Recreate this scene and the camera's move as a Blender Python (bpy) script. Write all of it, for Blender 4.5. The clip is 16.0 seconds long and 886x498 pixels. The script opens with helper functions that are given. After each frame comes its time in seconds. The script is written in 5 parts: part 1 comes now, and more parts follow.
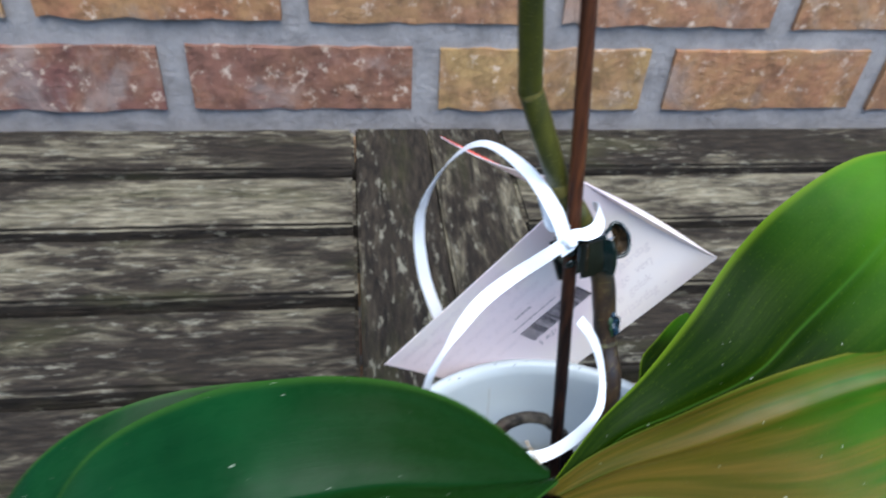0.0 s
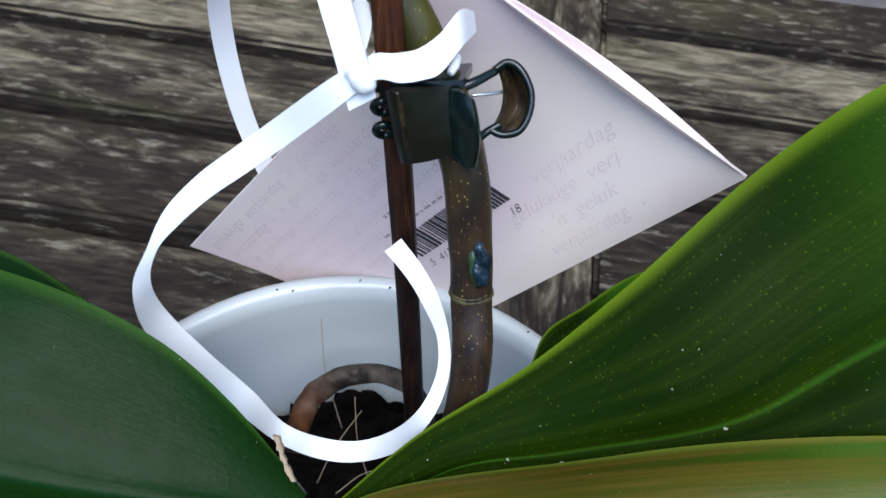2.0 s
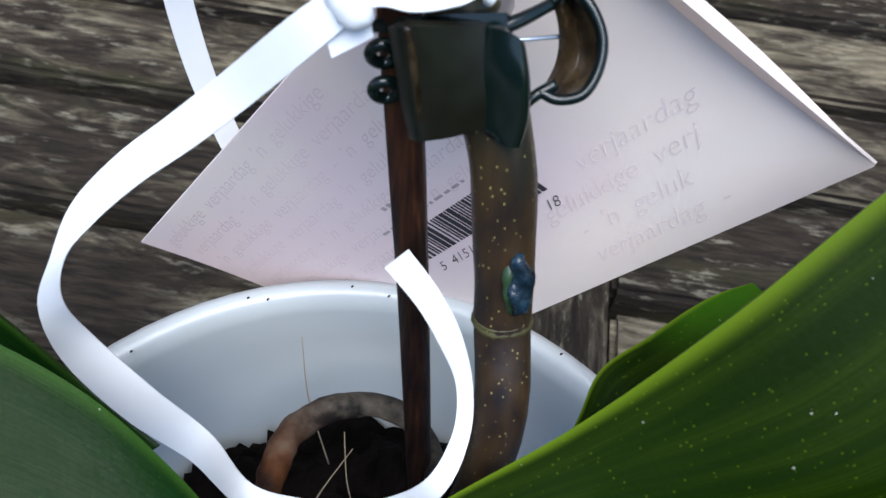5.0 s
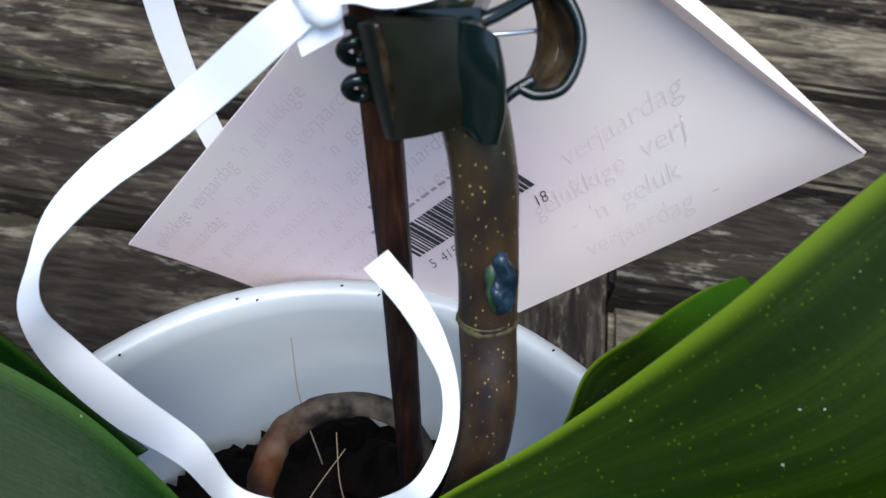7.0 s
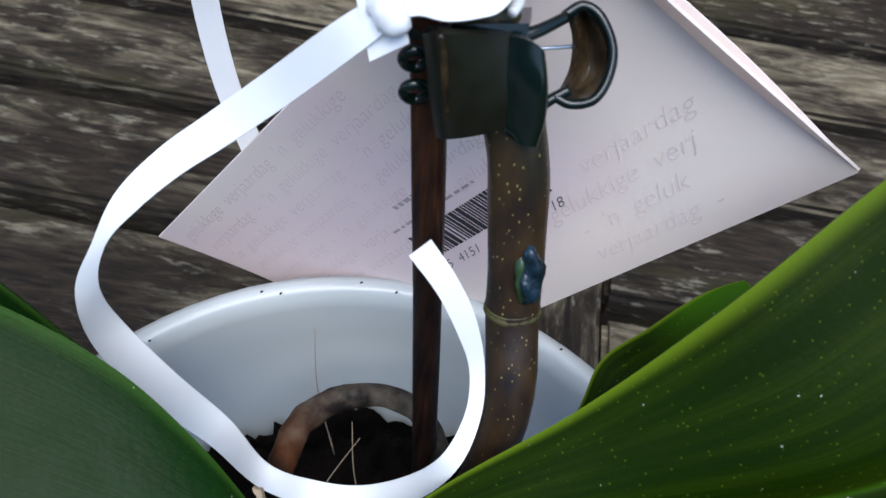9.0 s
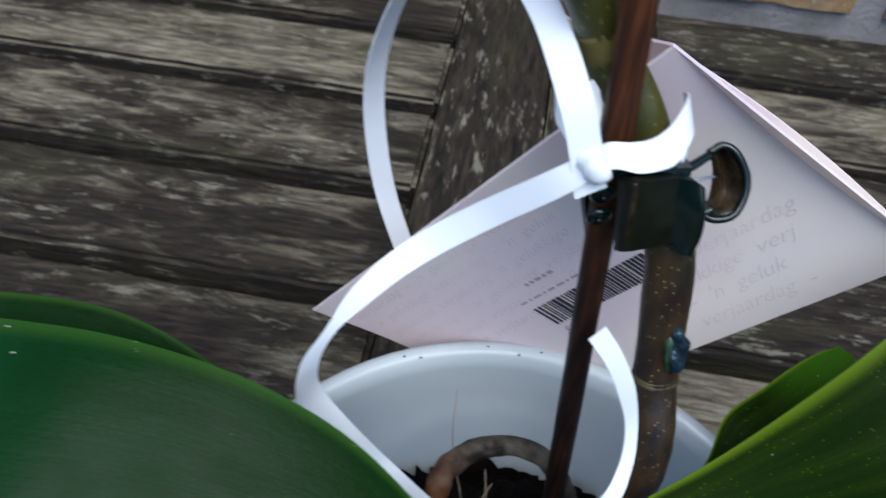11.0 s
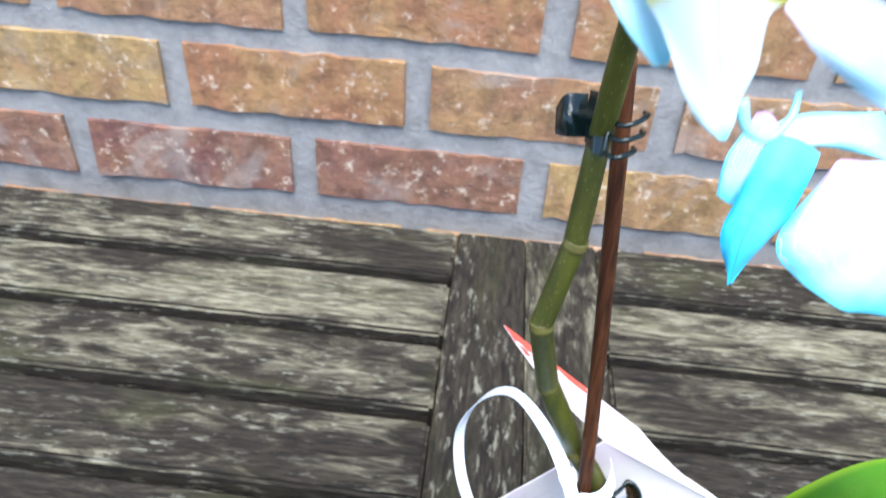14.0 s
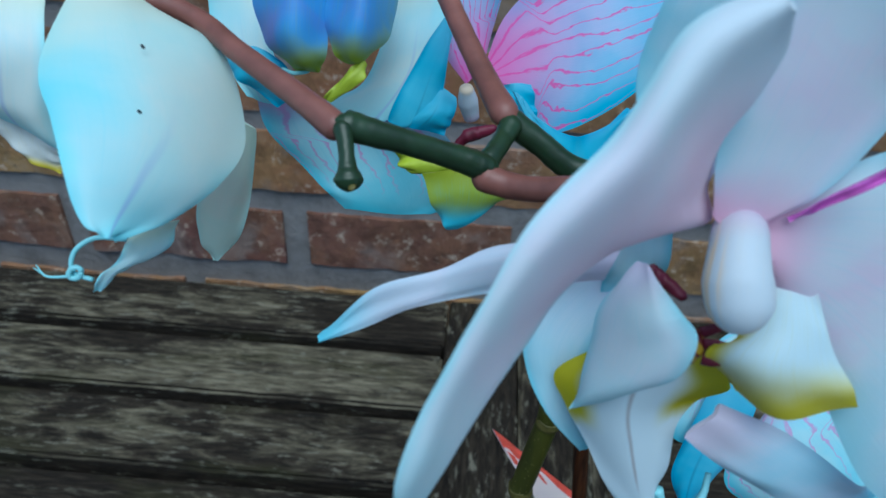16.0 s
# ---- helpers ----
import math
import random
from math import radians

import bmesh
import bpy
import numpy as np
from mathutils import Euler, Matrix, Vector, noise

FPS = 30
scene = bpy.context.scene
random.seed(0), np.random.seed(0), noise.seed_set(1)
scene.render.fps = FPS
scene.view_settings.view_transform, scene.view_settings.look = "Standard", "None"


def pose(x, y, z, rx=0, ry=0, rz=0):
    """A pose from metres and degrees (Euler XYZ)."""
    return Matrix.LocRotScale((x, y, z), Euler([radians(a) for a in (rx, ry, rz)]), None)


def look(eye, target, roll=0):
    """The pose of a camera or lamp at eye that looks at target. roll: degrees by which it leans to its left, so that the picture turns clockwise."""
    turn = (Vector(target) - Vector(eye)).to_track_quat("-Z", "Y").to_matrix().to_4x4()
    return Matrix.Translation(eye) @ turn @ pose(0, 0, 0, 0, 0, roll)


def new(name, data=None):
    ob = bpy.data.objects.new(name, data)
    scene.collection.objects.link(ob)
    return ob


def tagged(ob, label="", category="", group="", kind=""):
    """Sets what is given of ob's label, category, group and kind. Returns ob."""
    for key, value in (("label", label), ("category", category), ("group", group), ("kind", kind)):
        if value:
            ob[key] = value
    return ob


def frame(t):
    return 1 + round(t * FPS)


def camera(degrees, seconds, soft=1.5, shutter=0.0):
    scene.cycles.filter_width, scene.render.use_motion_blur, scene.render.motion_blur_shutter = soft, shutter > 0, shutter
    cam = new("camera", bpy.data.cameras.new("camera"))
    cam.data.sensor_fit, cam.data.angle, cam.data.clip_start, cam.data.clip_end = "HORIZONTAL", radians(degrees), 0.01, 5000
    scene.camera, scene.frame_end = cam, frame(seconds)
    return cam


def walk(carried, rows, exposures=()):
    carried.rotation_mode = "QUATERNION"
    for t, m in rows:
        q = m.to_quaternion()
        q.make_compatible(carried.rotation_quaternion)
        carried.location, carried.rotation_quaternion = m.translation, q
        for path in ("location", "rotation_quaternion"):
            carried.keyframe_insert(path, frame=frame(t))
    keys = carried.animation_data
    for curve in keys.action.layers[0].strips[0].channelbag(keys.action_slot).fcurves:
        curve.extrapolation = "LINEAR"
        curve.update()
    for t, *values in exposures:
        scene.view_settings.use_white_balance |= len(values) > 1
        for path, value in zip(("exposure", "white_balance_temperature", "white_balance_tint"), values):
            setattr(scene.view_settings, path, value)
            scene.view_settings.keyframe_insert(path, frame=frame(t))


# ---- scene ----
cam = camera(62.47, 16.0, soft=1.5, shutter=0.4)
cam.data.dof.use_dof, cam.data.dof.focus_distance, cam.data.dof.aperture_fstop = True, 0.12, 54.0
PATH = [
    (0, (0.08478, 0.13274, 1.08528), (0.14543, 0.51000, 0.76279), 4.55),
    (0.5, (0.13980, 0.17036, 1.06554), (0.15157, 0.53286, 0.72136), 3.39),
    (1, (0.15243, 0.18697, 1.03529), (0.11972, 0.50848, 0.65376), 2.73),
    (1.5, (0.15851, 0.19999, 1.02673), (0.13103, 0.51397, 0.63858), 4.55),
    (2, (0.16260, 0.20966, 1.01888), (0.13473, 0.51947, 0.62741), 4.98),
    (2.5, (0.15565, 0.21779, 1.01014), (0.12566, 0.51877, 0.61200), 4.59),
    (3, (0.15577, 0.22078, 1.00802), (0.12789, 0.52114, 0.60927), 4.67),
    (3.5, (0.15751, 0.22349, 1.00286), (0.13479, 0.52351, 0.60353), 5.82),
    (4, (0.15537, 0.23009, 0.99705), (0.12831, 0.52751, 0.59604), 5.31),
    (4.2, (0.15673, 0.23108, 0.99554), (0.13343, 0.53133, 0.59641), 6.51),
    (6.3, (0.15764, 0.23287, 0.99465), (0.13527, 0.53109, 0.59394), 5.34),
    (6.5, (0.15825, 0.23235, 0.99400), (0.13488, 0.53216, 0.59455), 5.46),
    (7, (0.15918, 0.23389, 0.99459), (0.13578, 0.53035, 0.59265), 5.07),
    (7.5, (0.16098, 0.23320, 0.99440), (0.13938, 0.53225, 0.59428), 5.88),
    (8, (0.16085, 0.23229, 0.99516), (0.13999, 0.53032, 0.59423), 6.01),
    (8.2, (0.15837, 0.23053, 0.99608), (0.14024, 0.53093, 0.59679), 6.86),
    (10.3, (0.15203, 0.22523, 1.00520), (0.13635, 0.53317, 0.61159), 8.47),
    (10.5, (0.15018, 0.22611, 1.00771), (0.12951, 0.53198, 0.61272), 6.83),
    (11, (0.13321, 0.21417, 1.01918), (0.09897, 0.53811, 0.63985), 4.63),
    (11.5, (0.11746, 0.20272, 1.03168), (0.07777, 0.53743, 0.66236), 3.83),
    (12, (0.11057, 0.19150, 1.05027), (0.07341, 0.54864, 0.70232), 3.15),
    (12.5, (0.11263, 0.17630, 1.07939), (0.08895, 0.54832, 0.74616), 3.73),
    (13, (0.11323, 0.16131, 1.10527), (0.09226, 0.53732, 0.77637), 3.79),
    (13.5, (0.10661, 0.15218, 1.13128), (0.07905, 0.53547, 0.81140), 3.47),
    (14, (0.10492, 0.15267, 1.15464), (0.08336, 0.54393, 0.84407), 4.12),
    (14.5, (0.10773, 0.15666, 1.17099), (0.08479, 0.55319, 0.86730), 3.32),
    (15, (0.11026, 0.16188, 1.17998), (0.09374, 0.56157, 0.88003), 3.19),
    (15.5, (0.10695, 0.16351, 1.18983), (0.08575, 0.57146, 0.90151), 2.51),
    (16, (0.10649, 0.16645, 1.18915), (0.08569, 0.57046, 0.89530), 2.58),
]
EXPOSURES = [(0.0, 1.25, 5900, 7), (1.0, 1.08, 5900, 8), (3.0, 0.86, 6100, 9), (4.0, 0.93, 6150, 10), (6.3, 1.0, 6150, 10), (7.5, 0.99, 6150, 10), (8.0, 0.88, 6150, 10), (10.5, 0.7, 6000, 9), (11.0, 0.6, 5900, 8), (11.5, 0.4, 5900, 8), (12.0, 0.9, 6000, 8), (12.5, 1.7, 6100, 8), (14.0, 1.9, 5900, 4), (14.5, 1.35, 5700, 0), (15.0, 0.5, 5500, -2), (15.5, -0.13, 5400, -5), (16.0, -0.2, 5350, -5)]
walk(cam, [(t, look(eye, target, roll)) for t, eye, target, roll in PATH], EXPOSURES)

# ---- sky and sun: open shade under a bright sky ----
SUN_UP, SUN_TURN = 68.0, 170.0
world = bpy.data.worlds.new("sky")
scene.world = world
world.use_nodes = True
wn = world.node_tree.nodes
sky = wn.new("ShaderNodeTexSky")
sky.sky_type, sky.sun_disc = "NISHITA", False
sky.sun_elevation, sky.sun_rotation = radians(SUN_UP), radians(SUN_TURN)
wn["Background"].inputs["Strength"].default_value = 0.15
world.node_tree.links.new(sky.outputs["Color"], wn["Background"].inputs["Color"])
sun = new("sun", bpy.data.lights.new("sun", "SUN"))
sun.data.energy, sun.data.angle, sun.data.color = 2.5, radians(50), (1.0, 0.975, 0.945)
sun.matrix_world = look((0.21, -0.34, 2.4), (0.1, 0.3, 0.8))

TABLE = 0.75
WALL = 0.744


# ---- material helpers ----
class Mat:
    def __init__(self, name, rough=0.6, metal=0.0):
        self.mat = bpy.data.materials.new(name)
        self.mat.use_nodes = True
        self.tree = self.mat.node_tree
        self.bsdf = self.tree.nodes["Principled BSDF"]
        self.bsdf.inputs["Roughness"].default_value = rough
        self.bsdf.inputs["Metallic"].default_value = metal

    def node(self, kind, **inputs):
        n = self.tree.nodes.new("ShaderNode" + kind)
        for key, value in inputs.items():
            self.put(value, n.inputs[key.replace("_", " ")])
        return n

    def put(self, value, socket):
        if hasattr(value, "is_output"):
            self.tree.links.new(value, socket)
        else:
            socket.default_value = value

    def coords(self, sx, sy, sz, kind="Object", shift=None):
        tc = self.node("TexCoord")
        m = self.node("Mapping", Vector=tc.outputs[kind], Scale=(sx, sy, sz))
        if shift is not None:
            self.put(shift, m.inputs["Location"])
        return m.outputs["Vector"]

    def noise(self, vec, scale, detail=4.0, rough=0.55, distort=0.0):
        return self.node("TexNoise", Vector=vec, Scale=scale, Detail=detail, Roughness=rough, Distortion=distort).outputs["Fac"]

    def ramp(self, fac, stops):
        n = self.node("ValToRGB", Fac=fac)
        els = n.color_ramp.elements
        while len(els) < len(stops):
            els.new(0.5)
        for e, (p, c) in zip(els, stops):
            e.position, e.color = p, (*c, 1.0) if len(c) == 3 else c
        return n.outputs["Color"]

    def math(self, op, a, b=0.0):
        n = self.tree.nodes.new("ShaderNodeMath")
        n.operation = op
        self.put(a, n.inputs[0])
        self.put(b, n.inputs[1])
        return n.outputs[0]

    def smooth(self, value, lo, hi):
        n = self.node("MapRange", Value=value)
        n.interpolation_type = "SMOOTHSTEP"
        n.inputs["From Min"].default_value, n.inputs["From Max"].default_value = lo, hi
        return n.outputs["Result"]

    def mix(self, fac, a, b):
        n = self.tree.nodes.new("ShaderNodeMix")
        n.data_type = "RGBA"
        for value, socket in ((fac, n.inputs[0]), (a, n.inputs[6]), (b, n.inputs[7])):
            if isinstance(value, tuple) and len(value) == 3:
                value = (*value, 1.0)
            self.put(value, socket)
        return n.outputs[2]

    def colour(self, value):
        if isinstance(value, tuple) and len(value) == 3:
            value = (*value, 1.0)
        self.put(value, self.bsdf.inputs["Base Color"])
        return self

    def rough(self, value):
        self.put(value, self.bsdf.inputs["Roughness"])
        return self

    def bump(self, height, strength, distance):
        b = self.node("Bump", Height=height, Strength=strength, Distance=distance)
        self.put(b.outputs["Normal"], self.bsdf.inputs["Normal"])
        return self

    def random(self):
        return self.node("ObjectInfo").outputs["Random"]

    def uv(self):
        s = self.node("SeparateXYZ", Vector=self.node("TexCoord").outputs["UV"])
        return s.outputs[0], s.outputs[1]

    def see_through(self, colour, amount):
        out = self.tree.nodes["Material Output"]
        t = self.node("BsdfTranslucent")
        if isinstance(colour, tuple):
            colour = (*colour, 1.0)
        self.put(colour, t.inputs["Color"])
        m = self.tree.nodes.new("ShaderNodeMixShader")
        m.inputs[0].default_value = amount
        self.tree.links.new(self.bsdf.outputs[0], m.inputs[1])
        self.tree.links.new(t.outputs[0], m.inputs[2])
        self.tree.links.new(m.outputs[0], out.inputs["Surface"])
        return self


def plain(name, colour, rough=0.5, grain=60.0, depth=0.12, metal=0.0, bump=0.0, gloss=0.5):
    m = Mat(name, rough, metal)
    m.bsdf.inputs["Specular IOR Level"].default_value = gloss
    n = m.noise(m.coords(1, 1, 1), grain, 5.0)
    dark = tuple(c * (1 - depth) for c in colour)
    light = tuple(min(1.0, c * (1 + depth)) for c in colour)
    m.colour(m.ramp(n, [(0.3, dark), (0.7, light)]))
    if bump:
        m.bump(n, bump, 0.001)
    return m.mat


# ---- materials ----
def brick_material(name, tones, patch):
    m = Mat(name, 0.85)
    r = m.random()
    shift = m.node("CombineXYZ", X=m.math("MULTIPLY", r, 31.0), Y=m.math("MULTIPLY", r, 17.0), Z=m.math("MULTIPLY", r, 53.0)).outputs[0]
    v = m.coords(1, 1, 1, shift=shift)
    tone = m.ramp(r, [(0.0, tones[0]), (0.5, tones[1]), (1.0, tones[2])])
    tone = m.mix(m.ramp(m.noise(v, 22.0, 3.0), [(0.42, (0, 0, 0)), (0.62, (1, 1, 1))]), tone, m.mix(0.65, tone, patch))
    dark = m.ramp(m.noise(v, 48.0, 6.0, 0.7), [(0.36, (0.45, 0.45, 0.45)), (0.56, (1, 1, 1))])
    mul = m.tree.nodes.new("ShaderNodeMix")
    mul.data_type, mul.blend_type = "RGBA", "MULTIPLY"
    m.put(0.8, mul.inputs[0]), m.put(tone, mul.inputs[6]), m.put(dark, mul.inputs[7])
    fleck = m.ramp(m.noise(v, 85.0, 5.0, 0.68), [(0.575, (0, 0, 0)), (0.70, (0.85, 0.85, 0.85))])
    film = m.math("MULTIPLY", m.smooth(m.noise(v, 15.0, 5.0, 0.6, 0.6), 0.50, 0.70), 0.55)
    worn = m.mix(film, mul.outputs[2], (0.34, 0.28, 0.24))
    m.colour(m.mix(fleck, worn, (0.62, 0.48, 0.36)))
    m.bump(m.noise(v, 90.0, 8.0, 0.7), 0.9, 0.004)
    return m.mat


def mortar_material():
    m = Mat("grey_mortar", 0.95)
    v = m.coords(1, 1, 1)
    m.colour(m.ramp(m.noise(v, 34.0, 6.0, 0.65), [(0.25, (0.171, 0.157, 0.149)), (0.5, (0.262, 0.243, 0.234)), (0.75, (0.328, 0.304, 0.286))]))
    m.bump(m.noise(v, 160.0, 6.0, 0.7), 0.8, 0.003)
    return m.mat


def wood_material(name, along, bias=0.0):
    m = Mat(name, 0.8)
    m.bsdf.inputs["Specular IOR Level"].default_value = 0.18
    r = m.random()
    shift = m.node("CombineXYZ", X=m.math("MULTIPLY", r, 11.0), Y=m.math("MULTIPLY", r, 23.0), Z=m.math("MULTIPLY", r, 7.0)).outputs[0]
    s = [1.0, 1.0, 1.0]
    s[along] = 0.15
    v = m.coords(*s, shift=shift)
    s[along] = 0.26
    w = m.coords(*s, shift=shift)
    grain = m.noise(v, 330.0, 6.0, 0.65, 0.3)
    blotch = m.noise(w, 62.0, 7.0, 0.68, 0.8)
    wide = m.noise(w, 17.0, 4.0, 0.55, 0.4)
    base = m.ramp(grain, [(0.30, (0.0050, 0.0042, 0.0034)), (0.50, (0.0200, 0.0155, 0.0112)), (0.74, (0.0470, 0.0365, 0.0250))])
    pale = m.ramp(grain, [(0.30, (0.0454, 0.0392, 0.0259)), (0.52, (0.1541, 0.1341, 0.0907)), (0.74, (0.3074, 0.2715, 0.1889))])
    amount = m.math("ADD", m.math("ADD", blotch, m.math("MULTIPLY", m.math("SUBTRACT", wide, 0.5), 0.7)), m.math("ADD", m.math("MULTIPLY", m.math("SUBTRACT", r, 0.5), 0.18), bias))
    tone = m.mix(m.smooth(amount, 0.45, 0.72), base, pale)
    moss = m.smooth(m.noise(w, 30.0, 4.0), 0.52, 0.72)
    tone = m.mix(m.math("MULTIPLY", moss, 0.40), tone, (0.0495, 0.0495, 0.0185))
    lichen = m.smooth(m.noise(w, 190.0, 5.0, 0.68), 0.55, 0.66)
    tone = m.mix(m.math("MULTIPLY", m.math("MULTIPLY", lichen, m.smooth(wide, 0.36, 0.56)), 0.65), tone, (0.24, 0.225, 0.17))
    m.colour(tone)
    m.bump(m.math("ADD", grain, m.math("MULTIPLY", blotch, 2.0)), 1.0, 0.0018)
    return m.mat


def leaf_material(name, dark, light, tip, blush, rough, gloss=0.3, warm=(0.03, 0.07, 0.003), reach=(0.34, 0.72)):
    m = Mat(name, rough)
    m.bsdf.inputs["Specular IOR Level"].default_value = gloss
    u, v = m.uv()
    o = m.coords(1, 1, 1)
    n = m.noise(o, 38.0, 4.0)
    tone = m.ramp(n, [(0.3, dark), (0.7, light)])
    # Colour near the leaf base; LEAF_LIGHT uses it to paint shade.
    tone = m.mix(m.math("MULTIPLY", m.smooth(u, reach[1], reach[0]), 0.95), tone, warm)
    edge = m.math("ABSOLUTE", m.math("SUBTRACT", m.math("MULTIPLY", v, 2.0), 1.0))
    rib = m.smooth(edge, 0.035, 0.0)
    tone = m.mix(m.math("MULTIPLY", rib, 0.5), tone, dark)
    tone = m.mix(m.math("MULTIPLY", m.smooth(edge, 0.90, 1.0), 0.7), tone, tip)
    veins = m.noise(m.node("Mapping", Vector=m.node("TexCoord").outputs["UV"], Scale=(1.5, 60.0, 1.0)).outputs[0], 2.0, 3.0)
    streak = m.math("MULTIPLY", m.smooth(m.noise(m.node("Mapping", Vector=m.node("TexCoord").outputs["UV"], Scale=(1.0, 5.0, 1.0)).outputs[0], 2.3, 3.0), 0.36, 0.62), m.smooth(veins, 0.05, 0.75))
    tone = m.mix(m.math("MULTIPLY", streak, blush[3]), tone, blush[:3])
    cells = m.node("TexVoronoi", Vector=o, Scale=900.0).outputs["Distance"]
    tone = m.mix(m.math("MULTIPLY", m.smooth(cells, 0.20, 0.04), 0.25), tone, tip)
    dust = m.ramp(m.noise(o, 640.0, 2.0, 0.5), [(0.755, (0, 0, 0)), (0.785, (0.6, 0.6, 0.6))])
    tone = m.mix(dust, tone, (0.55, 0.58, 0.45))
    m.colour(tone)
    m.bump(m.math("ADD", m.math("ADD", m.math("MULTIPLY", cells, 0.22), m.math("MULTIPLY", m.noise(o, 1500.0, 3.0), 0.25)), m.math("MULTIPLY", veins, 0.35)), 0.18, 0.0006)
    patch = m.noise(m.node("Mapping", Vector=m.node("TexCoord").outputs["UV"], Scale=(9.0, 5.0, 1.0)).outputs[0], 2.2, 5.0, 0.65)
    m.rough(m.math("ADD", m.math("MULTIPLY", patch, 0.5), rough - 0.22))
    m.see_through(tone, 0.08)
    return m.mat


def petal_material(name, base, body, edge, start=0.55, full=1.0, veins=None, base_reach=0.3, glow=0.25, rim_side="both", blush=None, rib=None, reach_out=0.0, stain=None, bend=0.0):
    """Colour runs from the throat over the body to the dyed rim; veins fork outwards from the throat."""
    m = Mat(name, 0.5)
    u, v = m.uv()
    o = m.coords(1, 1, 1)
    n = m.noise(o, 70.0, 4.0)
    across = m.math("ABSOLUTE", m.math("SUBTRACT", m.math("MULTIPLY", v, 2.0), 1.0))
    if rim_side == "tip":
        across = 0.0
    if rim_side == "low":
        across = m.math("SUBTRACT", 1.0, m.math("MULTIPLY", v, 2.0))
    rim = m.math("ADD", m.math("MAXIMUM", across, u), m.math("MULTIPLY", m.math("SUBTRACT", n, 0.5), 0.45))
    cloud = m.noise(m.coords(1, 1, 1, shift=(3.1, 1.7, 0.4)), 40.0, 4.0, 0.55, 0.8)
    tone = m.mix(m.math("MULTIPLY", m.smooth(cloud, 0.46, 0.70), 0.55), body, edge)
    tone = m.mix(m.math("MULTIPLY", m.smooth(cloud, 0.52, 0.30), 0.8), tone, stain or body)
    tone = m.mix(m.smooth(rim, start, full), tone, edge)
    thread = m.noise(m.node("Mapping", Vector=m.node("TexCoord").outputs["UV"], Scale=(1.2, 26.0, 1.0)).outputs[0], 1.7, 4.0, 0.6, 0.3)
    tone = m.mix(m.math("MULTIPLY", m.smooth(thread, 0.48, 0.70), 0.14), tone, edge)
    reach = m.math("ADD", u, m.math("MULTIPLY", m.math("SUBTRACT", n, 0.5), 0.2))
    tone = m.mix(m.smooth(reach, base_reach, 0.0), tone, base)
    if rib:
        centre = m.math("ADD", m.math("MULTIPLY", m.math("POWER", m.math("SUBTRACT", 1.0, u), 3.0), 2.0 * bend), 1.0)
        line = m.math("ADD", m.math("ABSOLUTE", m.math("SUBTRACT", m.math("MULTIPLY", v, 2.0), centre)), m.math("MULTIPLY", m.math("SUBTRACT", n, 0.5), 0.10))
        tone = m.mix(m.math("MULTIPLY", m.math("MULTIPLY", m.smooth(line, 0.085, 0.0), m.smooth(u, 0.2, 0.75)), 0.55), tone, rib)
    if blush:
        tint = m.math("MULTIPLY", m.smooth(m.math("ADD", v, m.math("MULTIPLY", m.math("SUBTRACT", n, 0.5), 0.5)), 0.18, 0.75), m.math("MULTIPLY", m.smooth(u, 0.08, 0.30), m.smooth(u, 0.78, 0.42)))
        tone = m.mix(m.math("MULTIPLY", tint, 0.75), tone, blush)
    if veins:
        spread = m.math("DIVIDE", m.math("SUBTRACT", v, 0.5), 1.0)
        wob = m.math("MULTIPLY", m.math("SUBTRACT", m.noise(m.node("Mapping", Vector=m.node("TexCoord").outputs["UV"], Scale=(5.0, 6.0, 1.0)).outputs[0], 1.6, 3.0), 0.5), 0.16)
        lines = m.math("ABSOLUTE", m.math("SINE", m.math("MULTIPLY", m.math("ADD", spread, wob), m.math("ADD", m.math("MULTIPLY", m.smooth(u, 0.30, 0.34), 16.0), 17.0))))
        width = m.math("ADD", m.math("MULTIPLY", m.math("SUBTRACT", 1.0, u), 0.50), 0.03)
        n2 = m.node("MapRange", Value=m.math("DIVIDE", lines, width))
        n2.inputs["From Min"].default_value, n2.inputs["From Max"].default_value = 1.0, 0.35
        fade = m.math("MULTIPLY", n2.outputs["Result"], m.smooth(u, 0.80 + reach_out, 0.35 + reach_out))
        tone = m.mix(m.math("MULTIPLY", fade, 0.85), tone, veins)
    m.colour(tone)
    fine = m.noise(m.node("Mapping", Vector=m.node("TexCoord").outputs["UV"], Scale=(4.0, 60.0, 1.0)).outputs[0], 3.0, 3.0)
    m.bump(m.math("ADD", m.math("MULTIPLY", fine, 0.3), n), 0.22, 0.0008)
    m.bsdf.inputs["Sheen Weight"].default_value = 0.2
    m.see_through(tone, glow)
    return m.mat


def paper_material():
    """White card whose colour drifts in soft pink, cream and pale blue clouds."""
    m = Mat("white_card", 0.7)
    m.bsdf.inputs["Specular IOR Level"].default_value = 0.2
    warm = m.noise(m.coords(1, 1, 1, shift=(0.3, 0.0, 0.1)), 26.0, 2.0, 0.4, 0.3)
    cool = m.noise(m.coords(1, 1, 1, shift=(5.2, 1.0, 2.7)), 20.0, 2.0, 0.4, 0.3)
    tone = m.mix(m.smooth(warm, 0.38, 0.62), (0.91, 0.78, 0.79), (0.96, 0.87, 0.80))
    tone = m.mix(m.math("MULTIPLY", m.smooth(cool, 0.50, 0.68), 0.6), tone, (0.79, 0.79, 0.82))
    m.colour(m.mix(m.math("MULTIPLY", m.noise(m.coords(1, 1, 1), 900.0, 3.0), 0.06), tone, (0.6, 0.55, 0.55)))
    m.see_through((0.95, 0.86, 0.80), 0.25)
    return m.mat


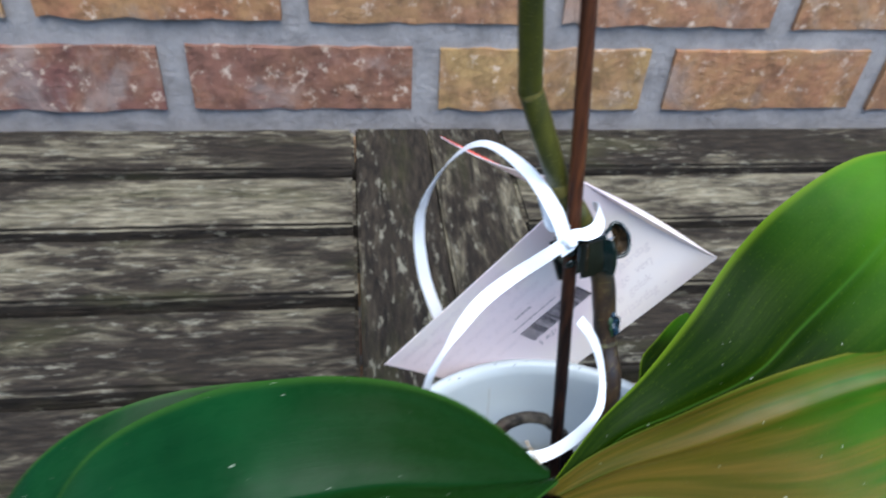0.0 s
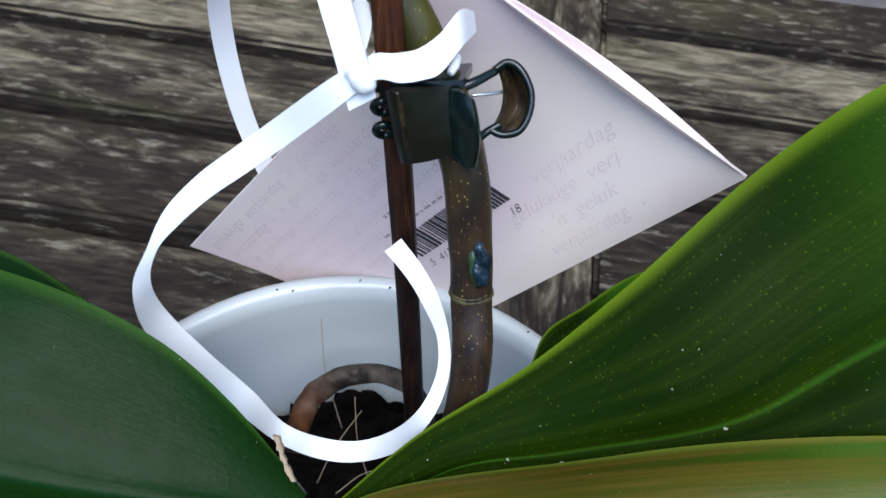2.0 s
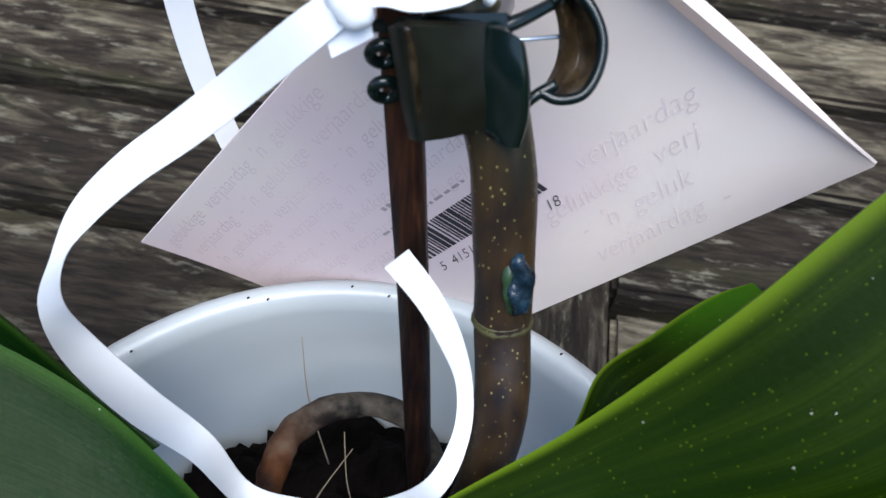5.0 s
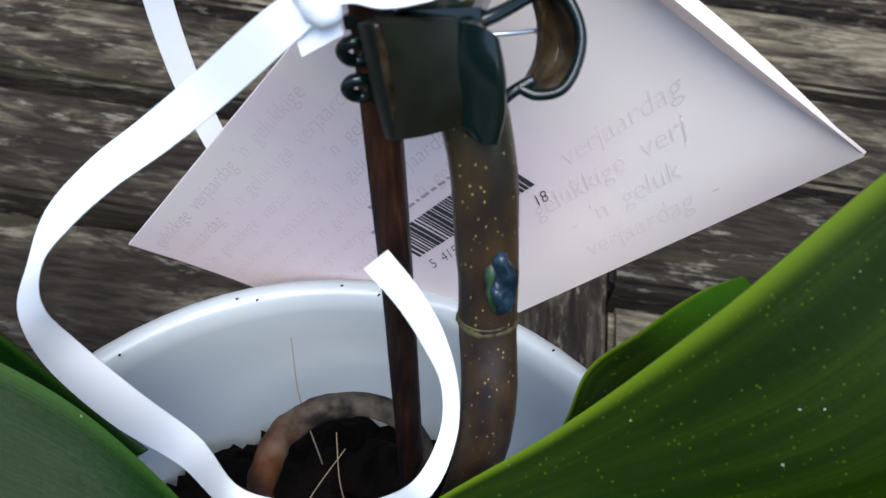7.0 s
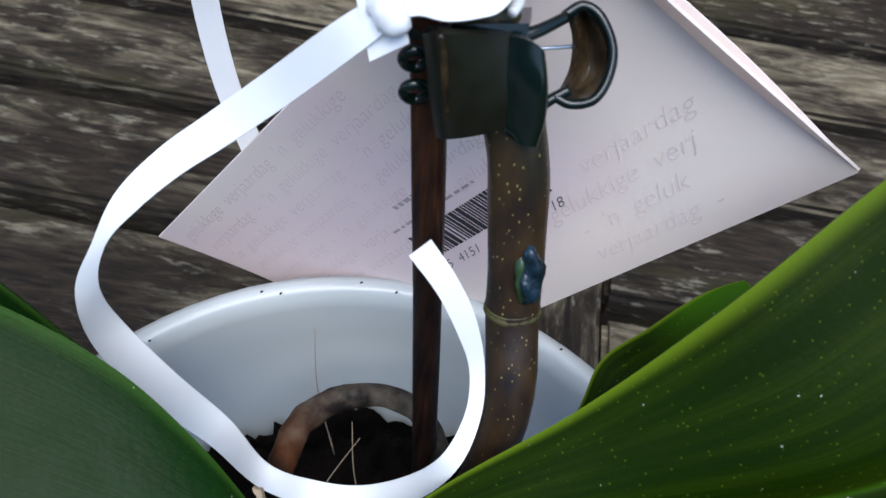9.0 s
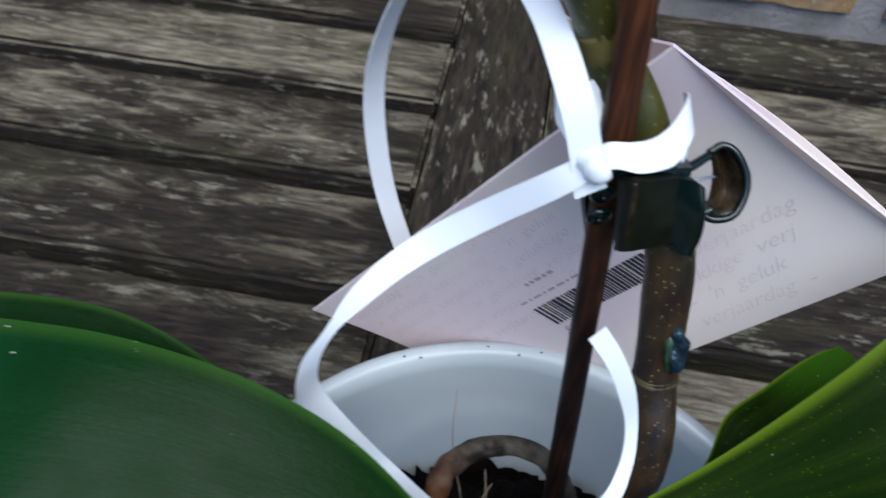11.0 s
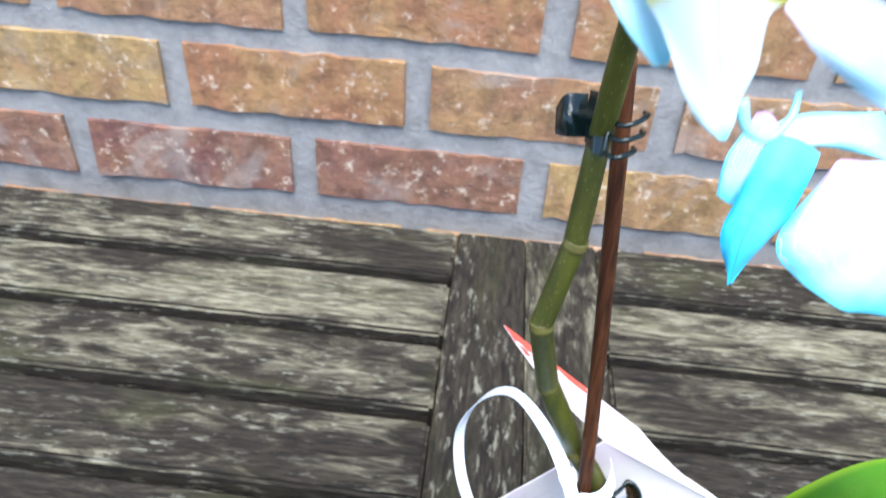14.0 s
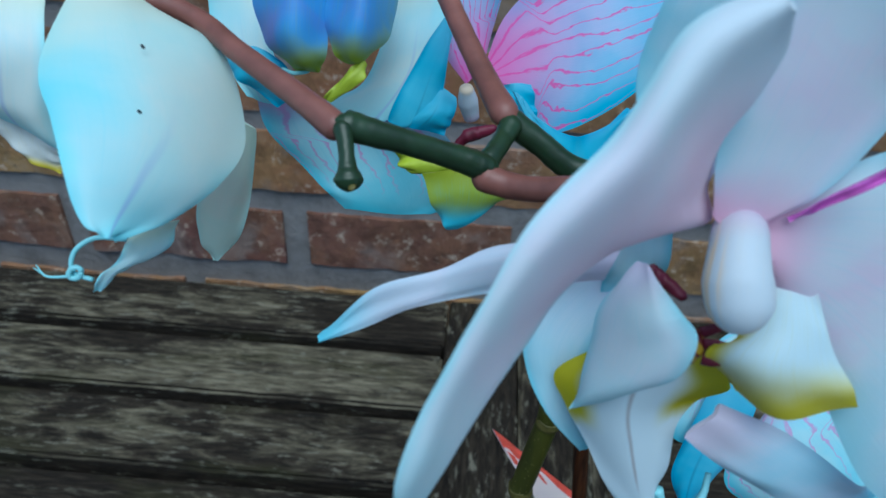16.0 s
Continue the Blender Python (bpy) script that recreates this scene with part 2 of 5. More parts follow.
BRICK_RED = brick_material("dark_red_brick", ((0.181, 0.073, 0.056), (0.209, 0.087, 0.059), (0.231, 0.109, 0.069)), (0.279, 0.133, 0.069))
BRICK_ORANGE = brick_material("orange_brick", ((0.293, 0.127, 0.059), (0.321, 0.147, 0.069), (0.293, 0.150, 0.083)), (0.363, 0.210, 0.083))
BRICK_OCHRE = brick_material("ochre_brick", ((0.327, 0.182, 0.076), (0.307, 0.162, 0.076), (0.293, 0.154, 0.083)), (0.391, 0.252, 0.091))
MORTAR = mortar_material()
SLAT_WOOD, RAIL_WOOD = wood_material("weathered_teak_slat", 0), wood_material("weathered_teak_rail", 1, -0.10)
SLAT_PALE, SLAT_DARK = wood_material("pale_lichened_teak_slat", 0, 0.13), wood_material("dark_weathered_teak_slat", 0, -0.07)
# Near-black wood that paints the shade of the gaps onto slat sides.
SLAT_EDGE = wood_material("gap_shaded_slat_edge", 0, -0.45)
GROUND = plain("grey_gravel_paving", (0.16, 0.155, 0.145), 0.95, 8.0, 0.3, bump=0.5)
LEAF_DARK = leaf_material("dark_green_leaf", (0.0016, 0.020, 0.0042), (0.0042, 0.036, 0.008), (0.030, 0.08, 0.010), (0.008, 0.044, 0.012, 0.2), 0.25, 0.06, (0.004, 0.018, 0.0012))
# Nearly black base colour stands in for shade over the leaf's lower part.
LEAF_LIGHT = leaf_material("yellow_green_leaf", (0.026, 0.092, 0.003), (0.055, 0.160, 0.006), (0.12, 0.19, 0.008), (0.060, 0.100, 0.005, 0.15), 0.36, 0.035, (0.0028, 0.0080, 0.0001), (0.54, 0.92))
LEAF_BLUSH = leaf_material("bronzed_green_leaf", (0.015, 0.056, 0.003), (0.032, 0.095, 0.004), (0.10, 0.15, 0.015), (0.130, 0.072, 0.012, 0.6), 0.36, 0.12, (0.040, 0.038, 0.002))
CERAMIC = plain("white_glazed_ceramic", (0.46, 0.495, 0.495), 0.22, 30.0, 0.03)
PAPER = paper_material()
RIBBON = plain("white_satin_ribbon", (0.77, 0.79, 0.80), 0.38, 120.0, 0.02)
CLIP_GREEN = plain("dark_green_plastic", (0.0014, 0.0065, 0.0055), 0.2, 90.0, 0.2)
# Bronze tone puts the clip's golden reflections into the colour.
CLIP_GLINT = plain("bronze_glint_plastic", (0.026, 0.017, 0.008), 0.25, 420.0, 0.9)
CLIP_FACE = plain("dark_brown_green_plastic", (0.0060, 0.0070, 0.0050), 0.3, 300.0, 0.5)
WIRE = plain("steel_wire", (0.6, 0.62, 0.65), 0.3, 90.0, 0.1, metal=1.0)
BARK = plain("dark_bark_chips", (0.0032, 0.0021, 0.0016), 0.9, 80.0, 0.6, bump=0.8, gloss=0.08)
INK = plain("black_ink", (0.03, 0.03, 0.035), 0.7)
FAINT = plain("pale_grey_ink", (0.76, 0.67, 0.65), 0.8)
GREY_INK = plain("grey_ink", (0.40, 0.34, 0.34), 0.8)
PALE_INK = plain("faded_grey_ink", (0.77, 0.67, 0.67), 0.8)
RED_PRINT = plain("red_print", (0.70, 0.09, 0.06), 0.6, 160.0, 0.25)
TENDRIL = plain("pale_cyan_tendril", (0.30, 0.66, 0.70), 0.5)
COLUMN = petal_material("cream_white_column", (0.72, 0.60, 0.74), (0.70, 0.78, 0.84), (0.88, 0.72, 0.52), 0.86, 1.02)
CRIMSON = plain("crimson_throat", (0.15, 0.008, 0.03), 0.5, 300.0, 0.4)
MAGENTA = plain("magenta_petal", (0.58, 0.14, 0.52), 0.5, 300.0, 0.4)
LIP_GREEN = plain("yellow_green_lip", (0.36, 0.44, 0.02), 0.5, 200.0, 0.3)
HAIR = plain("pale_root_hair", (0.30, 0.23, 0.15), 0.8)
SCAR = plain("blue_stained_scar", (0.006, 0.018, 0.030), 0.22, 400.0, 0.6, bump=0.6)
RING = plain("pale_node_scar", (0.115, 0.095, 0.018), 0.6, 300.0, 0.3)
NODE_DARK = plain("dark_olive_node", (0.050, 0.046, 0.014), 0.5, 300.0, 0.5)
PEDICEL = plain("red_brown_pedicel", (0.215, 0.082, 0.062), 0.45, 240.0, 0.25)
STALK = plain("dark_green_stalk", (0.018, 0.042, 0.016), 0.38, 300.0, 0.35)


def stem_material():
    m = Mat("olive_green_stem", 0.42)
    o = m.coords(1, 1, 1)
    z = m.node("SeparateXYZ", Vector=o).outputs[2]
    n = m.noise(m.coords(1, 1, 0.25), 260.0, 4.0)
    low = m.ramp(n, [(0.32, (0.007, 0.004, 0.004)), (0.68, (0.044, 0.024, 0.008))])
    high = m.ramp(n, [(0.3, (0.030, 0.034, 0.004)), (0.7, (0.075, 0.074, 0.006))])
    tone = m.mix(m.smooth(m.math("ADD", z, m.math("MULTIPLY", m.noise(o, 60.0), 0.03)), 0.105, 0.155), low, high)
    spots = m.smooth(m.node("TexVoronoi", Vector=m.coords(1, 1, 0.6), Scale=1250.0).outputs["Distance"], 0.20, 0.06)
    tone = m.mix(m.math("MULTIPLY", spots, 0.55), tone, (0.42, 0.36, 0.13))
    m.colour(tone)
    m.bump(n, 0.25, 0.0006)
    return m.mat


def cane_material():
    m = Mat("brown_bamboo_stick", 0.5)
    m.bsdf.inputs["Specular IOR Level"].default_value = 0.2
    n = m.noise(m.coords(1, 1, 0.03), 900.0, 4.0)
    z = m.node("SeparateXYZ", Vector=m.coords(1, 1, 1)).outputs[2]
    high_tone = m.ramp(n, [(0.3, (0.016, 0.006, 0.004)), (0.55, (0.070, 0.022, 0.008)), (0.8, (0.13, 0.046, 0.015))])
    low_tone = m.ramp(n, [(0.35, (0.004, 0.002, 0.002)), (0.6, (0.016, 0.007, 0.004)), (0.85, (0.060, 0.020, 0.008))])
    # Cane is darker towards its lower end.
    m.colour(m.mix(m.smooth(m.math("ADD", z, m.math("MULTIPLY", n, 0.02)), 0.93, 0.985), low_tone, high_tone))
    m.bump(n, 0.5, 0.0008)
    return m.mat


def root_material():
    m = Mat("brown_aerial_root", 0.75)
    m.bsdf.inputs["Specular IOR Level"].default_value = 0.2
    u, v = m.uv()
    n = m.noise(m.coords(1, 1, 1), 130.0, 5.0)
    m.colour(m.mix(m.smooth(m.math("ADD", u, m.math("MULTIPLY", n, 0.6)), 0.45, 0.80), m.ramp(n, [(0.40, (0.008, 0.004, 0.003)), (0.62, (0.085, 0.026, 0.004))]), m.ramp(n, [(0.42, (0.006, 0.005, 0.004)), (0.66, (0.095, 0.080, 0.060))])))
    m.bump(n, 0.7, 0.001)
    return m.mat


STEM, CANE, ROOT = stem_material(), cane_material(), root_material()
PINK = (0.90, 0.56, 0.72)
ROSE = (0.86, 0.66, 0.82)
PETAL_BLUSH = petal_material("blush_white_petal", PINK, (0.78, 0.85, 0.90), (0.44, 0.82, 0.90), 0.60, 1.2, stain=ROSE, glow=0.35)
PETAL_WING = petal_material("blush_winged_petal", (0.80, 0.88, 0.93), (0.80, 0.89, 0.93), (0.46, 0.88, 0.93), 0.66, 1.15, blush=(0.96, 0.60, 0.72), stain=(0.88, 0.84, 0.92), glow=0.28)
PETAL_LOBE = petal_material("lavender_white_lobe", (0.84, 0.74, 0.88), (0.70, 0.90, 0.95), (0.34, 0.84, 0.93), 0.62, 1.25, stain=(0.84, 0.88, 0.94), glow=0.22)
PETAL_SEPAL = petal_material("lavender_tipped_sepal", (0.78, 0.70, 0.82), (0.76, 0.80, 0.90), (0.20, 0.68, 0.82), 0.62, 1.05, stain=ROSE, rim_side="tip")
PETAL_CYAN = petal_material("white_cyan_petal", (0.72, 0.68, 0.84), (0.58, 0.85, 0.93), (0.16, 0.66, 0.80), 0.60, 1.25, stain=(0.78, 0.82, 0.90))
PETAL_ICE = petal_material("ice_white_petal", (0.80, 0.88, 0.72), (0.70, 0.95, 0.97), (0.36, 0.88, 0.95), 0.62, 1.2, glow=0.2, rib=(0.46, 0.60, 0.88), stain=(0.90, 0.96, 0.88))
PETAL_ICE_BACK = petal_material("ice_white_ribbed_petal", (0.84, 0.90, 0.76), (0.56, 0.94, 0.97), (0.26, 0.86, 0.95), 0.64, 1.15, glow=0.3, rib=(0.36, 0.52, 0.86), stain=(0.84, 0.95, 0.94), blush=(0.84, 0.86, 0.76), bend=0.43)
PETAL_CREAM = petal_material("cream_petal", (0.70, 0.80, 0.66), (0.68, 0.79, 0.66), (0.55, 0.82, 0.74), 0.7, 1.2, stain=(0.78, 0.74, 0.62))
PETAL_VEIN = petal_material("veined_cyan_petal", (0.80, 0.20, 0.56), (0.46, 0.66, 0.90), (0.05, 0.55, 0.80), 0.45, 1.0, veins=(0.82, 0.07, 0.42), base_reach=0.62, reach_out=0.2, stain=(0.60, 0.50, 0.84))
PETAL_SOFT_VEIN = petal_material("pale_veined_petal", (0.62, 0.40, 0.62), (0.42, 0.80, 0.88), (0.12, 0.64, 0.78), 0.6, 1.1, veins=(0.66, 0.36, 0.64), base_reach=0.25, stain=(0.66, 0.84, 0.86))
PETAL_BLUE = petal_material("strong_blue_petal", (0.14, 0.56, 0.76), (0.06, 0.54, 0.76), (0.03, 0.40, 0.64), 0.6, 1.0, stain=(0.16, 0.64, 0.82), rib=(0.02, 0.24, 0.42))
LIP_YELLOW = petal_material("yellow_edged_lip", (0.74, 0.72, 0.80), (0.66, 0.82, 0.87), (0.62, 0.54, 0.01), 0.50, 0.92, base_reach=0.2, rim_side="low")
LIP_SIDE = petal_material("cream_lobe_with_yellow_edge", (0.86, 0.86, 0.80), (0.82, 0.84, 0.80), (0.70, 0.56, 0.02), 0.62, 0.95, base_reach=0.2, rim_side="tip")
LIP_BLUE = petal_material("blue_lip", (0.05, 0.38, 0.78), (0.08, 0.38, 0.80), (0.40, 0.50, 0.01), 0.50, 0.82, stain=(0.22, 0.20, 0.66), rim_side="tip")
LIP_LIME = petal_material("lime_lip", (0.42, 0.50, 0.01), (0.44, 0.58, 0.06), (0.10, 0.62, 0.78), 0.35, 0.70, base_reach=0.35, rim_side="tip")


def lip_material():
    """White mid-lobe with yellow shoulders and a fine brown line."""
    m = Mat("white_lip_with_yellow_shoulders", 0.5)
    u, v = m.uv()
    n = m.noise(m.coords(1, 1, 1), 90.0, 4.0)
    drift = m.math("MULTIPLY", m.math("SUBTRACT", n, 0.5), 0.25)
    across = m.math("ABSOLUTE", m.math("SUBTRACT", m.math("MULTIPLY", v, 2.0), 1.0))
    tone = m.mix(m.smooth(m.math("ADD", u, drift), 0.70, 1.1), (0.74, 0.86, 0.91), (0.16, 0.68, 0.82))
    side = m.math("MULTIPLY", m.smooth(m.math("ADD", across, drift), 0.34, 0.70), m.smooth(m.math("ADD", u, drift), 0.45, 0.33))
    tone = m.mix(side, tone, (0.66, 0.58, 0.01))
    line = m.math("MULTIPLY", m.smooth(m.math("ADD", across, m.math("MULTIPLY", drift, 0.2)), 0.055, 0.0), m.smooth(u, 0.78, 0.60))
    tone = m.mix(m.math("MULTIPLY", line, 0.6), tone, (0.30, 0.22, 0.20))
    m.colour(tone)
    m.bump(n, 0.2, 0.0008)
    m.see_through(tone, 0.25)
    return m.mat


def callus_material():
    m = Mat("yellow_callus_with_red_bars", 0.45)
    u, v = m.uv()
    n = m.noise(m.coords(1, 1, 1), 500.0, 3.0)
    bars = m.math("SINE", m.math("ADD", m.math("MULTIPLY", u, 46.0), m.math("MULTIPLY", n, 3.0)))
    m.colour(m.mix(m.smooth(bars, 0.1, 0.6), (0.46, 0.28, 0.01), (0.16, 0.012, 0.012)))
    m.bump(n, 0.4, 0.0005)
    return m.mat


LIP_MID, CALLUS = lip_material(), callus_material()


# ---- geometry helpers ----
def part(name, bm, material, parent=None, label="", smooth=False):
    me = bpy.data.meshes.new(name)
    bm.to_mesh(me)
    bm.free()
    me.materials.append(material)
    if smooth:
        for p in me.polygons:
            p.use_smooth = True
    ob = new(name, me)
    if parent is not None:
        ob.parent = parent
    if label:
        tagged(ob, label)
    return ob


def empty(name, label, category, group="", kind="", at=(0, 0, 0)):
    ob = new(name)
    ob.location = at
    ob.empty_display_size = 0.02
    return tagged(ob, label, category, group, kind)


def spline(points, n):
    """n points evenly stepped along a smooth curve through the given ones."""
    pts = [np.array(p, float) for p in points]
    if len(pts) == 2:
        return [pts[0] + (pts[1] - pts[0]) * i / (n - 1) for i in range(n)]
    ext = [2 * pts[0] - pts[1]] + pts + [2 * pts[-1] - pts[-2]]
    out = []
    for i in range(n):
        s = i / (n - 1) * (len(pts) - 1)
        k = min(int(s), len(pts) - 2)
        f = s - k
        a, b, c, d = ext[k : k + 4]
        out.append(0.5 * (2 * b + (c - a) * f + (2 * a - 5 * b + 4 * c - d) * f * f + (3 * b - a - 3 * c + d) * f**3))
    return out


def sheet(rows, nu=28, nv=14, thick=0.0006, ripple=0.0, seed=0, wave=3.0, crease=0.0, taper=1.0):
    """A thin curved sheet through rows of points, with thickness, and u along and v across as its UV."""
    cols = [spline(r, nv) for r in rows]
    grid = list(zip(*[spline([c[j] for c in cols], nu) for j in range(nv)]))
    G = np.array(grid)
    du = np.gradient(G, axis=0)
    dv = np.gradient(G, axis=1)
    N = np.cross(du, dv)
    N /= np.linalg.norm(N, axis=2, keepdims=True) + 1e-9
    for k in (0, -1):
        N[k] = N[1 if k == 0 else -2]
    if ripple:
        for i in range(nu):
            for j in range(nv):
                e = abs(2 * j / (nv - 1) - 1)
                G[i, j] += N[i, j] * ripple * (0.25 + e * e) * noise.noise((seed + wave * i / nu, wave * 0.7 * j / nv, seed * 1.7))
    if crease:
        up = np.sign(N[:, :, 2:].sum())
        dip = crease * np.exp(-np.abs(2 * np.linspace(0, 1, nv) - 1) / 0.16)
        G = G - up * N * dip[None, :, None] * np.sin(np.linspace(0.15, 1, nu) * math.pi * 0.9)[:, None, None]
    eu = np.abs(2 * np.linspace(0, 1, nu) - 1)[:, None]
    ev = np.abs(2 * np.linspace(0, 1, nv) - 1)[None, :]
    thin = thick * (1 - (1 - taper) * np.maximum(np.where(np.linspace(0, 1, nu)[:, None] > 0.5, eu, 0) ** 6, ev ** 6))
    bm = bmesh.new()
    uvl = bm.loops.layers.uv.new("UVMap")
    top = [[bm.verts.new(G[i, j] + N[i, j] * thin[i, j] / 2) for j in range(nv)] for i in range(nu)]
    low = [[bm.verts.new(G[i, j] - N[i, j] * thin[i, j] / 2) for j in range(nv)] for i in range(nu)]
    uv = {}
    for i in range(nu):
        for j in range(nv):
            uv[top[i][j]] = uv[low[i][j]] = (i / (nu - 1), j / (nv - 1))

    def face(*vs):
        f = bm.faces.new(vs)
        for lp in f.loops:
            lp[uvl].uv = uv[lp.vert]

    for i in range(nu - 1):
        for j in range(nv - 1):
            face(top[i][j], top[i + 1][j], top[i + 1][j + 1], top[i][j + 1])
            face(low[i][j], low[i][j + 1], low[i + 1][j + 1], low[i + 1][j])
        face(top[i][0], low[i][0], low[i + 1][0], top[i + 1][0])
        face(top[i][-1], top[i + 1][-1], low[i + 1][-1], low[i][-1])
    for j in range(nv - 1):
        face(top[0][j], top[0][j + 1], low[0][j + 1], low[0][j])
        face(top[-1][j], low[-1][j], low[-1][j + 1], top[-1][j + 1])
    skin = set(v for row in top for v in row), set(v for row in low for v in row)
    for e in bm.edges:
        if len(e.link_faces) == 2 and any(any(v in skin[0] for v in f.verts) and any(v in skin[1] for v in f.verts) for f in e.link_faces):
            e.smooth = False
    bmesh.ops.recalc_face_normals(bm, faces=bm.faces)
    return bm


def tube(points, radii, n=40, seg=16, bump=0.0, seed=0, flat=1.0, dome=False):
    """A round, tapering tube along a smooth curve, closed at both ends."""
    path = np.array(spline(points, n))
    rad = np.interp(np.linspace(0, 1, n), np.linspace(0, 1, len(radii)), radii)
    if dome:
        run = np.concatenate(([0.0], np.cumsum(np.linalg.norm(np.diff(path, axis=0), axis=1))))
        near = np.minimum(run, run[-1] - run) / np.maximum(rad, 1e-6)
        rad = rad * np.sqrt(np.clip(1 - (1 - np.clip(near, 0.02, 1)) ** 2, 0.01, 1))
    tan = np.gradient(path, axis=0)
    tan /= np.linalg.norm(tan, axis=1, keepdims=True)
    ref = np.array((0.31, -0.9, 0.2))
    bm = bmesh.new()
    uvl = bm.loops.layers.uv.new("UVMap")
    rings, uv = [], {}
    for i in range(n):
        a = np.cross(tan[i], ref)
        a /= np.linalg.norm(a)
        b = np.cross(tan[i], a)
        ring = []
        for k in range(seg):
            w = 2 * math.pi * k / seg
            r = rad[i] * (1 + bump * noise.noise((seed + i * 0.35, math.cos(w) * 1.2, math.sin(w) * 1.2)))
            vert = bm.verts.new(path[i] + r * (math.cos(w) * a + flat * math.sin(w) * b))
            uv[vert] = (i / (n - 1), k / seg)
            ring.append(vert)
        rings.append(ring)
    for i in range(n - 1):
        for k in range(seg):
            f = bm.faces.new((rings[i][k], rings[i][(k + 1) % seg], rings[i + 1][(k + 1) % seg], rings[i + 1][k]))
            for lp in f.loops:
                lp[uvl].uv = uv[lp.vert]
    for ring, i in ((rings[0][::-1], 0), (rings[-1], n - 1)):
        f = bm.faces.new(ring)
        for lp in f.loops:
            lp[uvl].uv = uv[lp.vert]
    bmesh.ops.recalc_face_normals(bm, faces=bm.faces)
    return bm


def strip(points, sides, width, thick=0.00025, n=60):
    """A ribbon: a smooth centre line with the way across it at each point."""
    mid = spline(points, n)
    ways = spline(sides, n)
    rows = []
    for c, w in zip(mid, ways):
        w = w / np.linalg.norm(w) * width / 2
        rows.append((c - w, c, c + w))
    return sheet(rows, n, 5, thick)


def lathe(profile, centre, seg=72, closed=False):
    bm = bmesh.new()
    rings = [[bm.verts.new((centre[0] + r * math.cos(2 * math.pi * k / seg), centre[1] + r * math.sin(2 * math.pi * k / seg), z)) for k in range(seg)] for r, z in profile]
    for a, b in zip(rings, rings[1:]):
        for k in range(seg):
            bm.faces.new((a[k], a[(k + 1) % seg], b[(k + 1) % seg], b[k]))
    if closed:
        for k in range(seg):
            bm.faces.new((rings[-1][k], rings[-1][(k + 1) % seg], rings[0][(k + 1) % seg], rings[0][k]))
    else:
        bm.faces.new(rings[0][::-1])
        bm.faces.new(rings[-1])
    bmesh.ops.recalc_face_normals(bm, faces=bm.faces)
    return bm


def block(lo, hi, bevel=0.0, wobble=0.0, seed=0, cuts=0):
    """A box between two corners with rounded, slightly uneven edges."""
    bm = bmesh.new()
    bmesh.ops.create_cube(bm, size=1.0)
    for v in bm.verts:
        v.co = Vector([lo[k] + (v.co[k] + 0.5) * (hi[k] - lo[k]) for k in range(3)])
    if cuts:
        size = [hi[k] - lo[k] for k in range(3)]
        ax = size.index(max(size))
        long = [e for e in bm.edges if abs(e.verts[0].co[ax] - e.verts[1].co[ax]) > size[ax] * 0.9]
        bmesh.ops.subdivide_edges(bm, edges=long, cuts=cuts)
    if bevel:
        sharp = [e for e in bm.edges if len(e.link_faces) == 2 and e.calc_face_angle(0) > 0.5]
        bmesh.ops.bevel(bm, geom=sharp, offset=bevel, segments=2, affect="EDGES", clamp_overlap=True)
    if wobble:
        for v in bm.verts:
            v.co += Vector(noise.noise_vector(v.co * 60 + Vector((seed, seed * 2, 0)))) * wobble
    return bm


# ---- ground and wall ----
g = bmesh.new()
bmesh.ops.create_grid(g, x_segments=40, y_segments=40, size=60.0)
tagged(part("ground", g, GROUND), "grey gravel paving under the table", "ground", kind="structure")
wall = tagged(part("wall_north", block((-3.0, WALL + 0.0012, 0.0), (3.5, WALL + 0.22, 1.92)), MORTAR), "brick wall with wide grey mortar joints", "wall", kind="structure")

# Unseen wall added behind the camera to cut low sky light and reflections.
tagged(part("wall_south", block((-4.0, -3.2, 0.0), (4.5, -3.0, 1.8)), GROUND), "plain grey wall added out of view to block low light", "wall", kind="structure")

# ---- slatted garden table ----
table = empty("garden_table", "weathered slatted wooden garden table against the brick wall", "table", at=(0.15, 0.2, 0.0))
table_inv = Matrix.Translation((-0.15, -0.2, 0.0))


def table_part(name, bm, material, label=""):
    bmesh.ops.transform(bm, matrix=table_inv, verts=bm.verts)
    return part(name, bm, material, table, label, smooth=False)


PITCH, SLAT = 0.0722, 0.0618
RAIL_L, RAIL_M, RAIL_R = 0.0885, 0.151, 0.2135
for side, (x0, x1) in enumerate(((-0.56, RAIL_L - 0.0012), (RAIL_R + 0.0012, 0.86))):
    for k in range(11):
        y1 = 0.6890 - k * PITCH
        slat = table_part("slat", block((x0, y1 - SLAT, TABLE - 0.034), (x1, y1, TABLE + random.uniform(-0.0008, 0.0005)), 0.0026, 0.0007, seed=k + 20 * side, cuts=40), SLAT_PALE if k == 1 else SLAT_DARK if k in (0, 3) else SLAT_WOOD)
        # Side faces get the colour that stands in for gap shade.
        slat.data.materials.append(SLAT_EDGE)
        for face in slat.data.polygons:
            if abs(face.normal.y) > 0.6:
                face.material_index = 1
for x0, x1 in ((RAIL_L, RAIL_M - 0.0006), (RAIL_M + 0.0006, RAIL_R), (-0.64, -0.561), (0.861, 0.94)):
    table_part("rail", block((x0, -0.11, TABLE - 0.022), (x1, 0.689, TABLE + 0.0008), 0.002, 0.0006, seed=x0 * 90, cuts=40), RAIL_WOOD)
